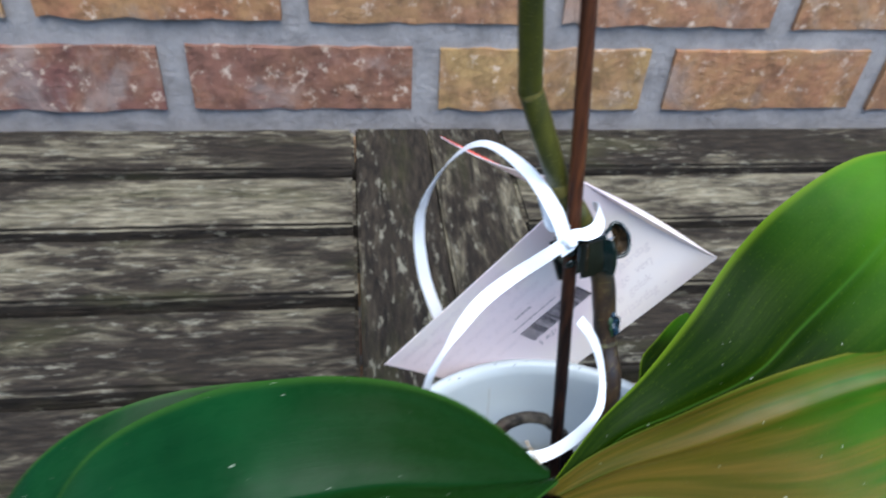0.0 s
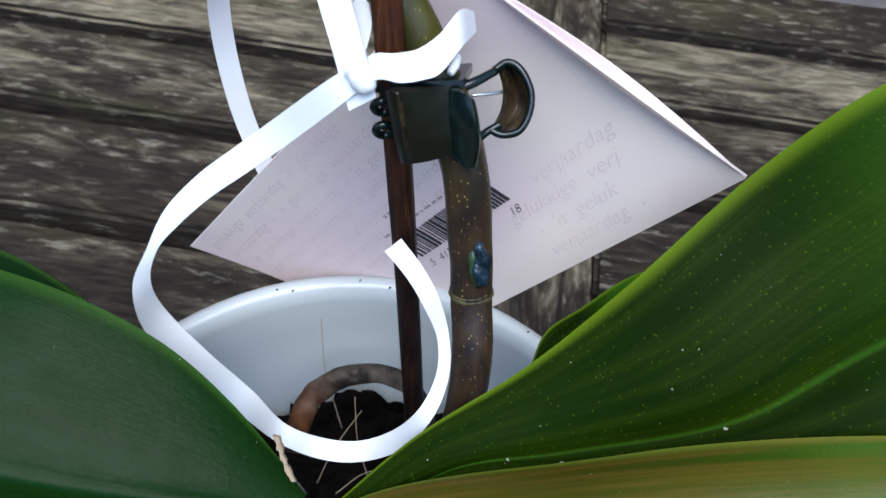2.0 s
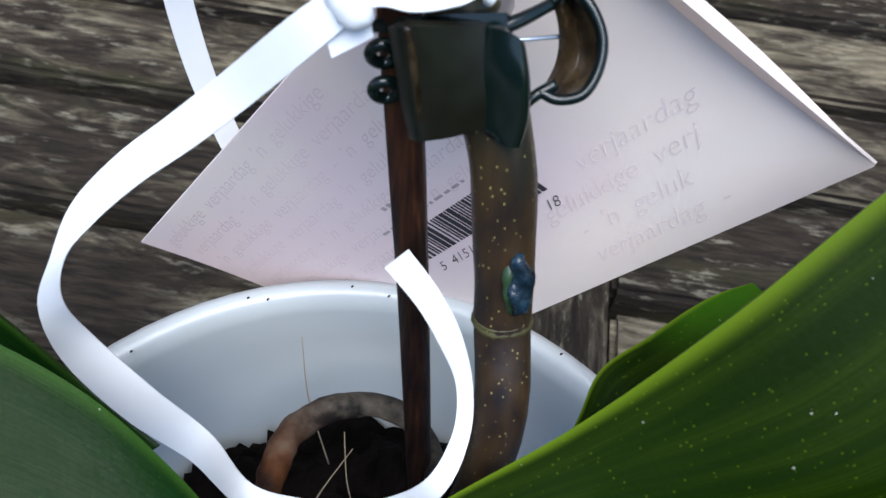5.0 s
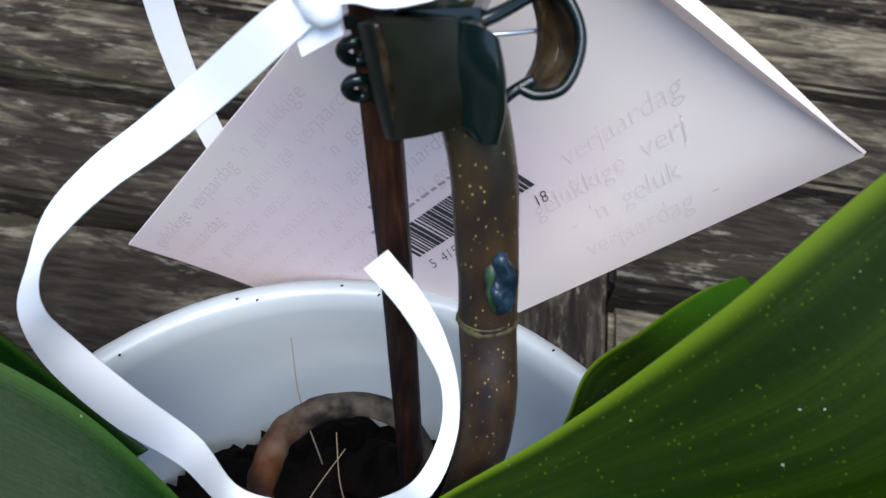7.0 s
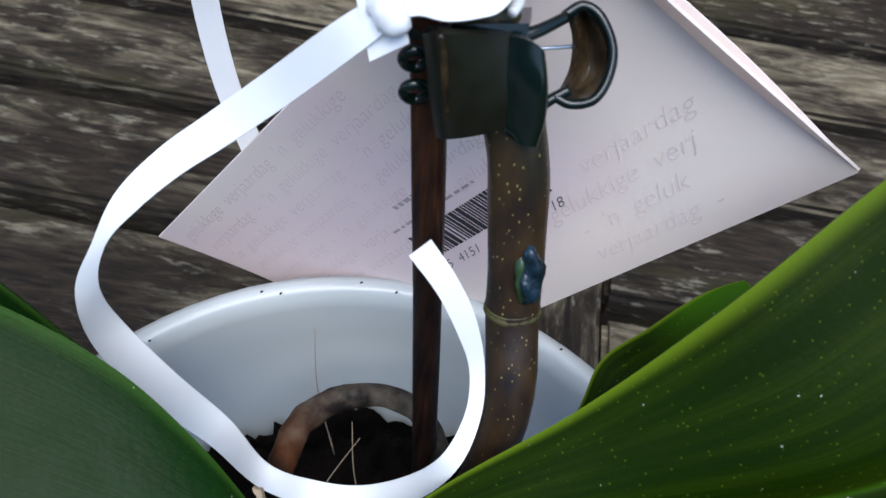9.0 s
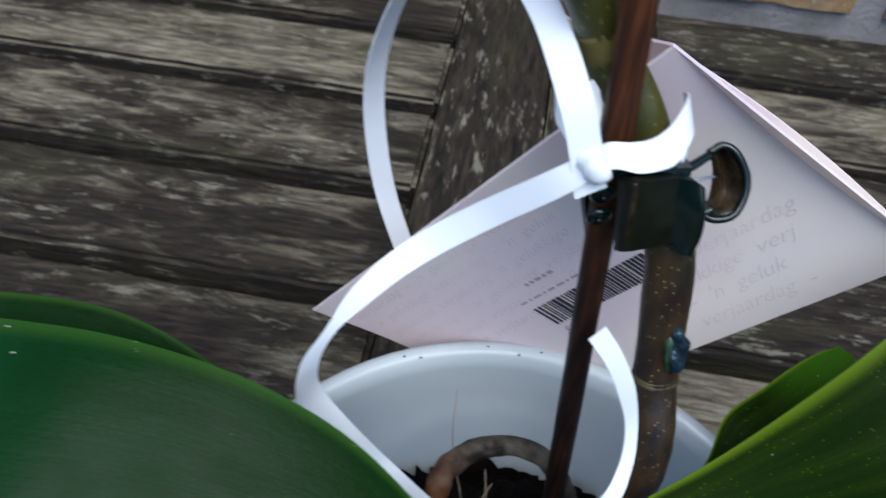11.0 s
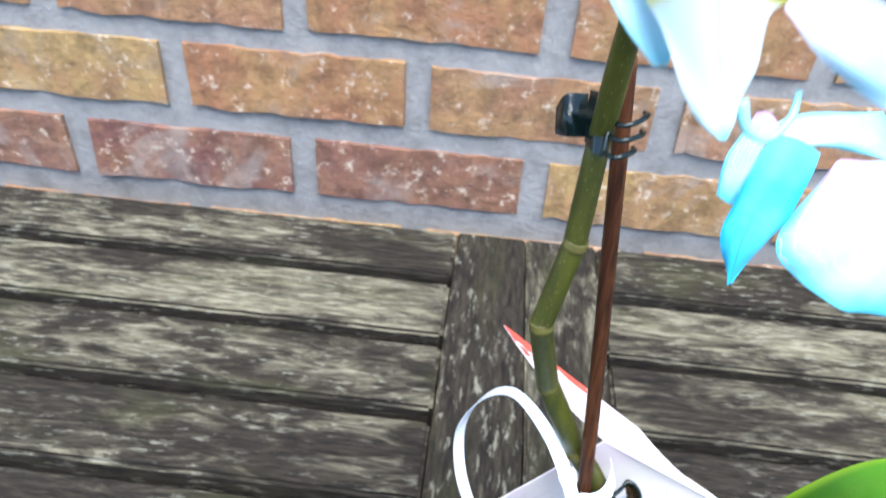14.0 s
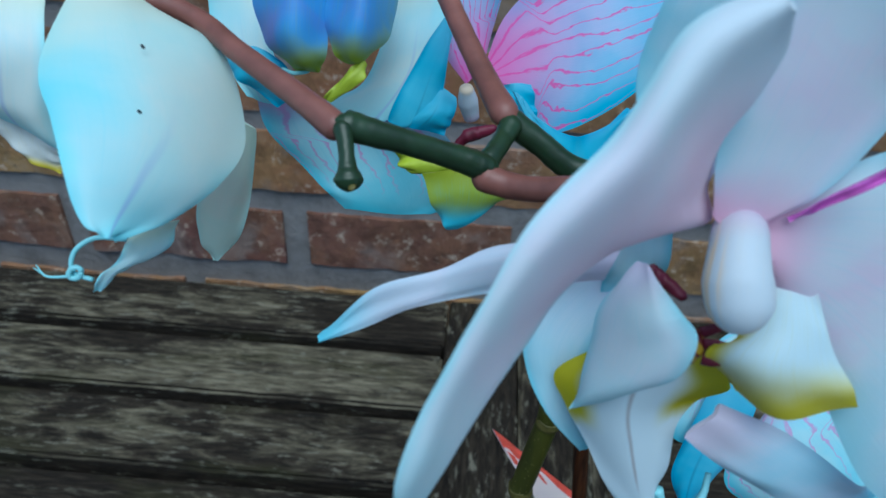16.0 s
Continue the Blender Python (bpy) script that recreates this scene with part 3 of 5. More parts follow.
for y0 in (0.05, 0.30, 0.60):
    table_part("bearer", block((-0.56, y0, TABLE - 0.062), (0.86, y0 + 0.03, TABLE - 0.0345), 0.002), SLAT_WOOD)
# Unseen boards added round the underside to keep light from the slat gaps.
for lo, hi in (((-0.60, -0.105, 0.60), (0.90, -0.085, TABLE - 0.03)), ((-0.60, 0.665, 0.60), (0.90, 0.685, TABLE - 0.03)), ((-0.60, -0.08, 0.60), (-0.58, 0.66, TABLE - 0.03)), ((0.88, -0.08, 0.60), (0.90, 0.66, TABLE - 0.03))):
    table_part("apron", block(lo, hi, 0.002), RAIL_WOOD)
for x0 in (-0.62, 0.87):
    for y0 in (-0.10, 0.62):
        table_part("leg", block((x0, y0, 0.0), (x0 + 0.055, y0 + 0.055, TABLE - 0.0235), 0.003), RAIL_WOOD)

# ---- pot ----
PX, PY, RIM = 0.1453, 0.2467, 0.880
pot = empty("flower_pot", "round white glazed ceramic flower pot on the table", "flower pot", at=(PX, PY, TABLE))
part("pot_body", lathe([(0.040, 0.0), (0.046, 0.001), (0.047, 0.004), (0.0605, 0.124), (0.0622, 0.1285), (0.0617, 0.1306), (0.0600, 0.1310), (0.0582, 0.1300), (0.0574, 0.126), (0.0566, 0.118), (0.0530, 0.090), (0.0524, 0.089), (0.044, 0.006), (0.001, 0.006)], (0, 0)), CERAMIC, pot, smooth=True)
rng_dirt = random.Random(12)
for _ in range(14):
    w, r = rng_dirt.uniform(0.4, 2.8), rng_dirt.uniform(0.0582, 0.0608)
    x, y = r * math.cos(w), r * math.sin(w)
    part("dirt_speck", tube([(x, y, 0.1306), (x + 0.0002, y, 0.1311), (x + 0.0005, y + 0.0001, 0.1312)], [0.00010, 0.00022, 0.00008], n=6, seg=6), BARK, pot, "dark speck of dirt")
soil = bmesh.new()
bmesh.ops.create_grid(soil, x_segments=60, y_segments=60, size=0.0525)
SOIL = 0.842
for v in list(soil.verts):
    r = v.co.length
    if r > 0.0515:
        soil.verts.remove(v)
        continue
    v.co = Vector((PX + v.co.x, PY + v.co.y, SOIL + 0.006 * noise.noise(v.co * 130) + 0.004 * noise.noise(v.co * 300)))
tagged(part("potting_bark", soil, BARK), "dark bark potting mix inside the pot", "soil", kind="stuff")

# ---- orchid ----
orchid = empty("orchid", "orchid with dyed cyan and pink flowers in a white pot", "orchid", at=(0.15, 0.255, SOIL))
O_INV = Matrix.Translation((-0.15, -0.255, -SOIL))


def orchid_part(name, bm, material, label="", parent=None):
    bmesh.ops.transform(bm, matrix=O_INV, verts=bm.verts)
    return part(name, bm, material, parent or orchid, label, smooth=True)


# flower spike and its nodes
stem = orchid_part("stem", tube([(0.1590, 0.2660, 0.8480), (0.1636, 0.2704, 0.9019), (0.1615, 0.2800, 0.9204), (0.1600, 0.2832, 0.9310), (0.1572, 0.2868, 0.9440), (0.1502, 0.2920, 0.9580), (0.1424, 0.2945, 0.9690), (0.1405, 0.2942, 0.9733), (0.1310, 0.2927, 0.9957), (0.1291, 0.2924, 1.0000), (0.1282, 0.2909, 1.0045), (0.1236, 0.2831, 1.0279), (0.1227, 0.2816, 1.0324), (0.1233, 0.2818, 1.0358), (0.1263, 0.2830, 1.0533), (0.1269, 0.2832, 1.0567), (0.1270, 0.2833, 1.0604), (0.1274, 0.2839, 1.0793), (0.1275, 0.2840, 1.0830), (0.1270, 0.2720, 1.1150), (0.1257, 0.2438, 1.1444)],
    [0.0034, 0.0035, 0.0036, 0.0034, 0.0033, 0.0032, 0.0031, 0.0029, 0.0028, 0.0027, 0.0026, 0.0025, 0.0020], n=110, bump=0.05), STEM, "olive green flower stem with pale node rings")
orchid_part("node_ring", tube([(0.16155, 0.2798, 0.9197), (0.16140, 0.2802, 0.9209)], [0.00362, 0.00372, 0.00362], n=7, seg=18, bump=0.10), NODE_DARK, "dark olive node ring", stem)
for a, b, r in (((0.1434, 0.2943, 0.9672), (0.1412, 0.2943, 0.9712), 0.0033), ((0.1295, 0.2926, 0.9985), (0.1286, 0.2920, 1.0020), 0.0032), ((0.1230, 0.2816, 1.0313), (0.1226, 0.2817, 1.0340), 0.0031), ((0.1268, 0.2831, 1.0557), (0.1272, 0.2831, 1.0579), 0.0029)):
    orchid_part("node_ring", tube([a, b], [r * 0.97, r, r * 0.97], n=7, seg=18, bump=0.06), RING, "pale node ring", stem)
orchid_part("scar", tube([(0.1610, 0.2817, 0.9315), (0.1618, 0.2801, 0.9311), (0.1623, 0.2791, 0.9289), (0.1626, 0.2783, 0.9262), (0.1627, 0.2781, 0.9242)], [0.0004, 0.0012, 0.0014, 0.0012, 0.0004], n=20, seg=14, bump=0.9, seed=3), SCAR, "dark blue stained scar", stem)
orchid_part("scar_rim", tube([(0.1608, 0.2816, 0.9314), (0.1609, 0.2794, 0.9302), (0.1614, 0.2782, 0.9277), (0.1622, 0.2779, 0.9246)], [0.0003, 0.0006, 0.0006, 0.0003], n=20, seg=10, bump=0.5, seed=6), STALK, "raised scar rim", stem)

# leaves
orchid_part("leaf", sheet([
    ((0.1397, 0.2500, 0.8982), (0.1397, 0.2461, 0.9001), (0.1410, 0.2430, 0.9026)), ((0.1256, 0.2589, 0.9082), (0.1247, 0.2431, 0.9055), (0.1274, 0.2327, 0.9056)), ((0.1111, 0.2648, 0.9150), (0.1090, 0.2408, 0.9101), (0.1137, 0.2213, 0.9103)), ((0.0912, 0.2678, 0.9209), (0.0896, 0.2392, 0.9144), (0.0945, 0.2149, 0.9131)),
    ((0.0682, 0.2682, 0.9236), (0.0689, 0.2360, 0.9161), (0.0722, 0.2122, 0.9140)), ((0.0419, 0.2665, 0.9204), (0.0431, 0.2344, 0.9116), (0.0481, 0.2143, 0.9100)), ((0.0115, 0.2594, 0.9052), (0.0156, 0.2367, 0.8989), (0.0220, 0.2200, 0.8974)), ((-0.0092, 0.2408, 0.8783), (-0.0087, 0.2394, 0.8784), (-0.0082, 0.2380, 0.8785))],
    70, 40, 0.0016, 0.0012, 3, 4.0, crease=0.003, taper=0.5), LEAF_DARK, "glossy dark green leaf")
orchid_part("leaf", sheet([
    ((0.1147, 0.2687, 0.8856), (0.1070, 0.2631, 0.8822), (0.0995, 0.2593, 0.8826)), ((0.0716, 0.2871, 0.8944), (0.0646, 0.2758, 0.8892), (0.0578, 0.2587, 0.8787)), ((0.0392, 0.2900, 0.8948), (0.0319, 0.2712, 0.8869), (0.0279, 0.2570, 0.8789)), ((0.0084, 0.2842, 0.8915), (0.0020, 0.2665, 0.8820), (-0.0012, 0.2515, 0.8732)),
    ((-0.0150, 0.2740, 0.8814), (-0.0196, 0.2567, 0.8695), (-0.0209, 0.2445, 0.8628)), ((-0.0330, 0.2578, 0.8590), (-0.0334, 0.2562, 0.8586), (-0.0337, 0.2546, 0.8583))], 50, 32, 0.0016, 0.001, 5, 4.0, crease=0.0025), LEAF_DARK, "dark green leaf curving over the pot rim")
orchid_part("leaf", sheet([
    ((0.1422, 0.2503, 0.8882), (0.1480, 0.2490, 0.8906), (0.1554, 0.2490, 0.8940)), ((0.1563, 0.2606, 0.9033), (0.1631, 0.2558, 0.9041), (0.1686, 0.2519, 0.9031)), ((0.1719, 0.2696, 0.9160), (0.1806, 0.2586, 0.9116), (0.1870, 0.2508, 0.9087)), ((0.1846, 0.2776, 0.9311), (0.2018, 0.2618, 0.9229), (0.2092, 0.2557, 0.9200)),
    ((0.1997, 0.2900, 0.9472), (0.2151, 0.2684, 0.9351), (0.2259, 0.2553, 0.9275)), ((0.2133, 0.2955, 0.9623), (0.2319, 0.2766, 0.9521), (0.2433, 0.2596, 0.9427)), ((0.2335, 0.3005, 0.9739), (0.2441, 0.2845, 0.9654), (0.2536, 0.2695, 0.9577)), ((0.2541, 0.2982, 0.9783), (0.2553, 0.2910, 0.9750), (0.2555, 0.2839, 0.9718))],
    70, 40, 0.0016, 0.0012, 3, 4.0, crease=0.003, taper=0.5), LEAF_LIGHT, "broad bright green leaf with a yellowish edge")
orchid_part("leaf", sheet([
    ((0.1398, 0.2485, 0.8883), (0.1434, 0.2452, 0.8917), (0.1465, 0.2407, 0.8930)), ((0.1546, 0.2524, 0.9007), (0.1594, 0.2459, 0.9041), (0.1645, 0.2333, 0.9063)), ((0.1766, 0.2555, 0.9132), (0.1798, 0.2446, 0.9170), (0.1844, 0.2201, 0.9178)), ((0.1967, 0.2574, 0.9236), (0.1988, 0.2451, 0.9264), (0.2014, 0.2107, 0.9239)), ((0.2208, 0.2593, 0.9312), (0.2215, 0.2482, 0.9325), (0.2195, 0.2118, 0.9293)), ((0.2448, 0.2615, 0.9364), (0.2432, 0.2499, 0.9375), (0.2367, 0.2231, 0.9354)), ((0.2659, 0.2608, 0.9382), (0.2668, 0.2580, 0.9372), (0.2680, 0.2542, 0.9350))], 70, 40, 0.0016, 0.0012, 3, 4.0, crease=0.003, taper=0.5), LEAF_BLUSH, "green leaf with a bronze tinge")
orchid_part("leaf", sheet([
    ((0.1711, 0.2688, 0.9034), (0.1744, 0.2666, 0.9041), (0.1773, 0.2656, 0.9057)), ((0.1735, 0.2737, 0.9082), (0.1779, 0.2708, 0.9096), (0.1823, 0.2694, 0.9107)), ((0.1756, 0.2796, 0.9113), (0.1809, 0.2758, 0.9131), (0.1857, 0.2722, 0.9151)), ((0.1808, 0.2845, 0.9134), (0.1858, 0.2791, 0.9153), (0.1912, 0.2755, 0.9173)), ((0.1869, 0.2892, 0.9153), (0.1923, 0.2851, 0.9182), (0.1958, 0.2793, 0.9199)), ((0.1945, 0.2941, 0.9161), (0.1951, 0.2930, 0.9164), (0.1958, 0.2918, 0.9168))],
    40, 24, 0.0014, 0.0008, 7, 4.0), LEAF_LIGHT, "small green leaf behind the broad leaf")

orchid_part("torn_edge", sheet([((0.1333, 0.2560, 0.9050), (0.1343, 0.2558, 0.9049)), ((0.1351, 0.2534, 0.9029), (0.1359, 0.2533, 0.9028)), ((0.1372, 0.2506, 0.9007), (0.1382, 0.2506, 0.9006))], 14, 4, 0.0008, 0.0012, 9, 9.0), HAIR, "pale torn leaf edge")

# ---- cane ----
cane = tagged(part("bamboo_stick", tube([(0.1560, 0.2736, 0.838), (0.1537, 0.2776, 0.870), (0.1490, 0.2850, 0.9283), (0.1426, 0.2920, 0.9985), (0.1356, 0.2968, 1.0645), (0.1324, 0.2988, 1.094)], [0.00215, 0.0022, 0.0021, 0.0021, 0.0020, 0.0019], n=60, seg=9, bump=0.05), CANE, smooth=True), "thin brown bamboo stick supporting the orchid stem", "plant stick")

# ---- card ----
card = empty("gift_card", "folded white gift card with faint script, tied to the stem", "gift card", at=(0.152, 0.301, 0.967))
CARD_T, CARD_L = np.array((0.1525, 0.3030, 0.9640)), np.array((0.0950, 0.3065, 0.8829))
CARD_B = np.array((0.1478, 0.3065, 0.8535))
CARD_R = np.array((0.2050, 0.3050, 0.9310))
C_INV = Matrix.Translation((-0.152, -0.301, -0.967))


def card_part(name, bm, material, label="", parent=None):
    bmesh.ops.transform(bm, matrix=C_INV, verts=bm.verts)
    return part(name, bm, material, parent or card, label, smooth=True)


def card_at(a, b, lift=0.0):
    """A place on the front leaf: a from the left edge to the right, b from the upper edge to the lower, lift towards the viewer."""
    p = CARD_T * (1 - a) * (1 - b) + CARD_L * b * (1 - a) + CARD_R * a * (1 - b) + CARD_B * a * b
    bow = 0.004 * math.sin(math.pi * a) * (1 - 0.4 * b)
    return p + np.array((0.0, bow - lift, 0.0))


front = card_part("front_leaf", sheet([[card_at(a, b) for b in (0, 0.33, 0.66, 1)] for a in (0, 0.2, 0.4, 0.6, 0.8, 1)], 24, 24, 0.0004), PAPER, "white inner leaf with faint script")
BACK_T, BACK_R = np.array((0.1217, 0.3912, 0.925)), np.array((0.1790, 0.3480, 0.9170))


def back_at(a, b, lift=0.0):
    """A place on the back leaf: a along the fold, b from the fold to the free edge."""
    p = (CARD_T * (1 - a) + CARD_R * a) * (1 - b) + (BACK_T * (1 - a) + BACK_R * a) * b
    return p + np.array((0.0, 0.0, lift - 0.004 * math.sin(math.pi * b) + 0.0004))


back = card_part("back_leaf", sheet([[back_at(a, b) for b in (0, 0.25, 0.5, 0.75, 1)] for a in (0, 0.5, 1)], 16, 24, 0.0004), PAPER, "back leaf with a red printed border")
rng_print = random.Random(8)
for a0, a1, b0, b1 in ((0.0, 0.16, 0.86, 1.0), (0.16, 0.42, 0.90, 0.995), (0.42, 0.62, 0.86, 0.995), (0.22, 0.30, 0.80, 0.86), (0.02, 0.08, 0.76, 0.84), (0.50, 0.58, 0.76, 0.80)):
    edge = [b0 + rng_print.uniform(-0.03, 0.03) for _ in range(4)]
    rows_ = [[back_at(a0 + (a1 - a0) * i / 3, edge[i] + (b1 - edge[i]) * j / 3, 0.0004) for j in range(4)] for i in range(4)]
    card_part("red_print", sheet(rows_, 6, 6, 0.0001), RED_PRINT, "red printed pattern", back)


def letters(words, size):
    """Flat letters of the built-in font as vertices and faces."""
    cu = bpy.data.curves.new("letters", "FONT")
    cu.body, cu.size, cu.shear, cu.resolution_u, cu.offset, cu.space_character = words, size, 0.55, 3, -0.013 * size, 1.0
    tmp = bpy.data.objects.new("letters", cu)
    scene.collection.objects.link(tmp)
    me = tmp.evaluated_get(bpy.context.evaluated_depsgraph_get()).to_mesh()
    vs, fs = [tuple(v.co) for v in me.vertices], [tuple(p.vertices) for p in me.polygons]
    bpy.data.objects.remove(tmp)
    bpy.data.curves.remove(cu)
    return vs, fs


CARD_W, CARD_H = float(np.linalg.norm(CARD_T - CARD_L)), float(np.linalg.norm(CARD_R - CARD_T))


def write(words, a, b, size, material, name="script"):
    """Words along the card's long side, starting at the place a, b."""
    vs, fs = letters(words, size)
    bm = bmesh.new()
    made = [bm.verts.new(card_at(a - y / CARD_H, b - x / CARD_W, 0.00035)) for x, y, _ in vs]
    for f in fs:
        try:
            bm.faces.new([made[k] for k in f])
        except ValueError:
            pass
    card_part(name, bm, material, "", front)


def bar(a0, a1, b0, b1, material, name):
    rows_ = [[card_at(a0 + (a1 - a0) * j / 2, b0 + (b1 - b0) * i / 2, 0.00035) for j in range(3)] for i in range(3)]
    card_part(name, sheet(rows_, 3, 3, 0.0001), material, "", front)


for n in range(7):
    write(("gelukkige  verjaardag  'n  gelukkige", "verjaardag  -  'n  gelukkige  verjaardag", "'n  gelukkige  verjaardag  -  'n  geluk")[n % 3], 0.09 + n * 0.082, 0.97, 0.0040, PALE_INK)
for words, a, b in (("verjaardag", 0.66, 0.30), ("gelukkige  verj", 0.75, 0.42), ("-  'n  geluk", 0.84, 0.40), ("verjaardag  -", 0.93, 0.42)):
    write(words, a, b, 0.0049, FAINT)
rng_bar = random.Random(5)
b = 0.655
while b > 0.365:
    w = rng_bar.choice((0.003, 0.003, 0.006, 0.009))
    bar(0.545, 0.655, b, b - w, INK, "barcode_bar")
    b -= w + rng_bar.choice((0.0035, 0.0035, 0.006))
write("5  4151", 0.715, 0.665, 0.0030, INK, "digits")
write("18", 0.715, 0.400, 0.0030, INK, "digits")
b = 0.66
while b > 0.44:
    w = rng_bar.uniform(0.006, 0.022)
    bar(0.496, 0.505, b, b - w, GREY_INK, "print_bar")
    b -= w + 0.007
b = 0.60
while b > 0.53:
    w = rng_bar.uniform(0.008, 0.014)
    bar(0.425, 0.440, b, b - w, GREY_INK, "print_bar")
    b -= w + 0.006
card_part("eyelet", tube([card_at(0.10, 0.145, 0.0005) + 0.0022 * np.array((math.cos(w), 0, math.sin(w))) for w in np.linspace(0, 2 * math.pi, 13)], [0.00035] * 3, n=26, seg=8), PAPER, "punched hole for the ribbon")

# ---- ribbon ----
ribbon = empty("ribbon", "curled white satin ribbon tied round stem and stick", "ribbon", at=(0.1443, 0.2841, 0.9565))
R_INV = Matrix.Translation((-0.1443, -0.2841, -0.9565))


def ribbon_part(name, bm, label=""):
    bmesh.ops.transform(bm, matrix=R_INV, verts=bm.verts)
    return part(name, bm, RIBBON, ribbon, label, smooth=True)


def band(left, right, n=60):
    """A ribbon between its two edges."""
    return sheet([(a, tuple((np.array(a) + np.array(b)) / 2), b) for a, b in zip(left, right)], n, 7, 0.00025)


ribbon_part("loop", strip([(0.1440, 0.2815, 0.9555), (0.1400, 0.2865, 0.9655), (0.1330, 0.298, 0.9722), (0.1225, 0.3115, 0.9725), (0.1132, 0.3195, 0.9590), (0.1068, 0.3220, 0.938), (0.1085, 0.3190, 0.916), (0.1150, 0.3150, 0.896), (0.1210, 0.3110, 0.880)],
    [(0.8, 0.2, 0.5), (0.8, 0.3, 0.5), (0.6, 0.7, 0.3), (0.3, 0.9, -0.1), (0.5, 0.85, 0.0), (0.75, 0.6, 0.1), (0.9, 0.4, 0.1), (0.9, 0.4, 0.2), (0.9, 0.3, 0.3)], 0.0042))
ribbon_part("tail", band(
    [(0.1438, 0.2842, 0.9606), (0.1386, 0.2831, 0.9568), (0.1296, 0.2849, 0.9469), (0.1227, 0.2845, 0.9402), (0.1176, 0.2814, 0.9365), (0.1132, 0.2773, 0.9323), (0.1099, 0.2743, 0.9259), (0.1054, 0.2724, 0.9161), (0.1044, 0.2716, 0.9031), (0.1114, 0.2690, 0.8928), (0.1198, 0.2675, 0.8848), (0.1307, 0.2607, 0.8904), (0.1379, 0.2612, 0.8846), (0.1457, 0.2616, 0.8855), (0.1536, 0.2618, 0.8941), (0.1584, 0.2629, 0.9060), (0.1601, 0.2680, 0.9115), (0.1593, 0.2716, 0.9181), (0.1570, 0.2736, 0.9256), (0.1539, 0.2750, 0.9313), (0.1504, 0.2761, 0.9358)],
    [(0.1457, 0.2827, 0.9595), (0.1414, 0.2812, 0.9553), (0.1328, 0.2828, 0.9452), (0.1257, 0.2822, 0.9383), (0.1205, 0.2793, 0.9349), (0.1159, 0.2760, 0.9312), (0.1115, 0.2741, 0.9257), (0.1083, 0.2736, 0.9167), (0.1078, 0.2751, 0.9055), (0.1144, 0.2733, 0.8957), (0.1221, 0.2712, 0.8875), (0.1314, 0.2636, 0.8925), (0.1381, 0.2644, 0.8869), (0.1449, 0.2646, 0.8879), (0.1515, 0.2642, 0.8961), (0.1560, 0.2639, 0.9069), (0.1580, 0.2681, 0.9117), (0.1574, 0.2712, 0.9179), (0.1547, 0.2724, 0.9248), (0.1518, 0.2733, 0.9302), (0.1483, 0.2743, 0.9345)], 140))
ribbon_part("wrap", band([(0.1430, 0.2849, 0.9593), (0.1450, 0.2849, 0.9611), (0.1478, 0.2849, 0.9616), (0.1504, 0.2862, 0.9618), (0.1526, 0.2889, 0.9625), (0.1545, 0.2939, 0.9631), (0.1557, 0.3015, 0.9582)], [(0.1441, 0.2830, 0.9578), (0.1464, 0.2821, 0.9595), (0.1490, 0.2817, 0.9597), (0.1517, 0.2828, 0.9598), (0.1537, 0.2847, 0.9599), (0.1556, 0.2898, 0.9606), (0.1565, 0.2993, 0.9564)], 40))
ribbon_part("fold", band([(0.1365, 0.2945, 0.9652), (0.1378, 0.2918, 0.9618), (0.1384, 0.2903, 0.9592), (0.1401, 0.2888, 0.9574)], [(0.1397, 0.2950, 0.9654), (0.1409, 0.2914, 0.9613), (0.1423, 0.2895, 0.9591), (0.1439, 0.2877, 0.9576)], 24))
ribbon_part("fold", band([(0.1419, 0.2911, 0.9655), (0.1409, 0.2900, 0.9640), (0.1409, 0.2878, 0.9608)], [(0.1430, 0.2907, 0.9643), (0.1437, 0.2890, 0.9622), (0.1433, 0.2866, 0.9595)], 16))
ribbon_part("knot", tube([(0.1420, 0.2843, 0.9589), (0.1435, 0.2824, 0.9592), (0.1445, 0.2819, 0.9588), (0.1450, 0.2828, 0.9586)], [0.0012, 0.0018, 0.0016, 0.0006], n=18, seg=12, bump=0.3))

# ---- spring clips ----
def clip(label, centre):
    ob = empty("orchid_clip", label, "plant clip", "orchid clips", at=centre)
    inv = Matrix.Translation([-c for c in centre])

    def add(name, bm, material=CLIP_GREEN, plabel=""):
        bmesh.ops.transform(bm, matrix=inv, verts=bm.verts)
        return part(name, bm, material, ob, plabel, smooth=True)

    return add


def ring(centre, across, up, n=17):
    c, a, u = np.array(centre), np.array(across), np.array(up)
    return [tuple(c + math.cos(w) * a + math.sin(w) * u) for w in np.linspace(0, 2 * math.pi, n)]


c1 = clip("dark green plastic spring clip holding stem to stick", (0.156, 0.284, 0.945))
c1("jaw", sheet([((0.1473, 0.2825, 0.9577), (0.1478, 0.2823, 0.9550), (0.1484, 0.2822, 0.9509), (0.1495, 0.2820, 0.9458)), ((0.1485, 0.2815, 0.9588), (0.1491, 0.2814, 0.9559), (0.1496, 0.2815, 0.9517), (0.1504, 0.2814, 0.9465)), ((0.1512, 0.2832, 0.9580), (0.1516, 0.2828, 0.9553), (0.1522, 0.2824, 0.9514), (0.1529, 0.2823, 0.9467)), ((0.1545, 0.2856, 0.9569), (0.1550, 0.2848, 0.9543), (0.1555, 0.2838, 0.9508), (0.1560, 0.2835, 0.9474))], 24, 20, 0.0012), CLIP_FACE)
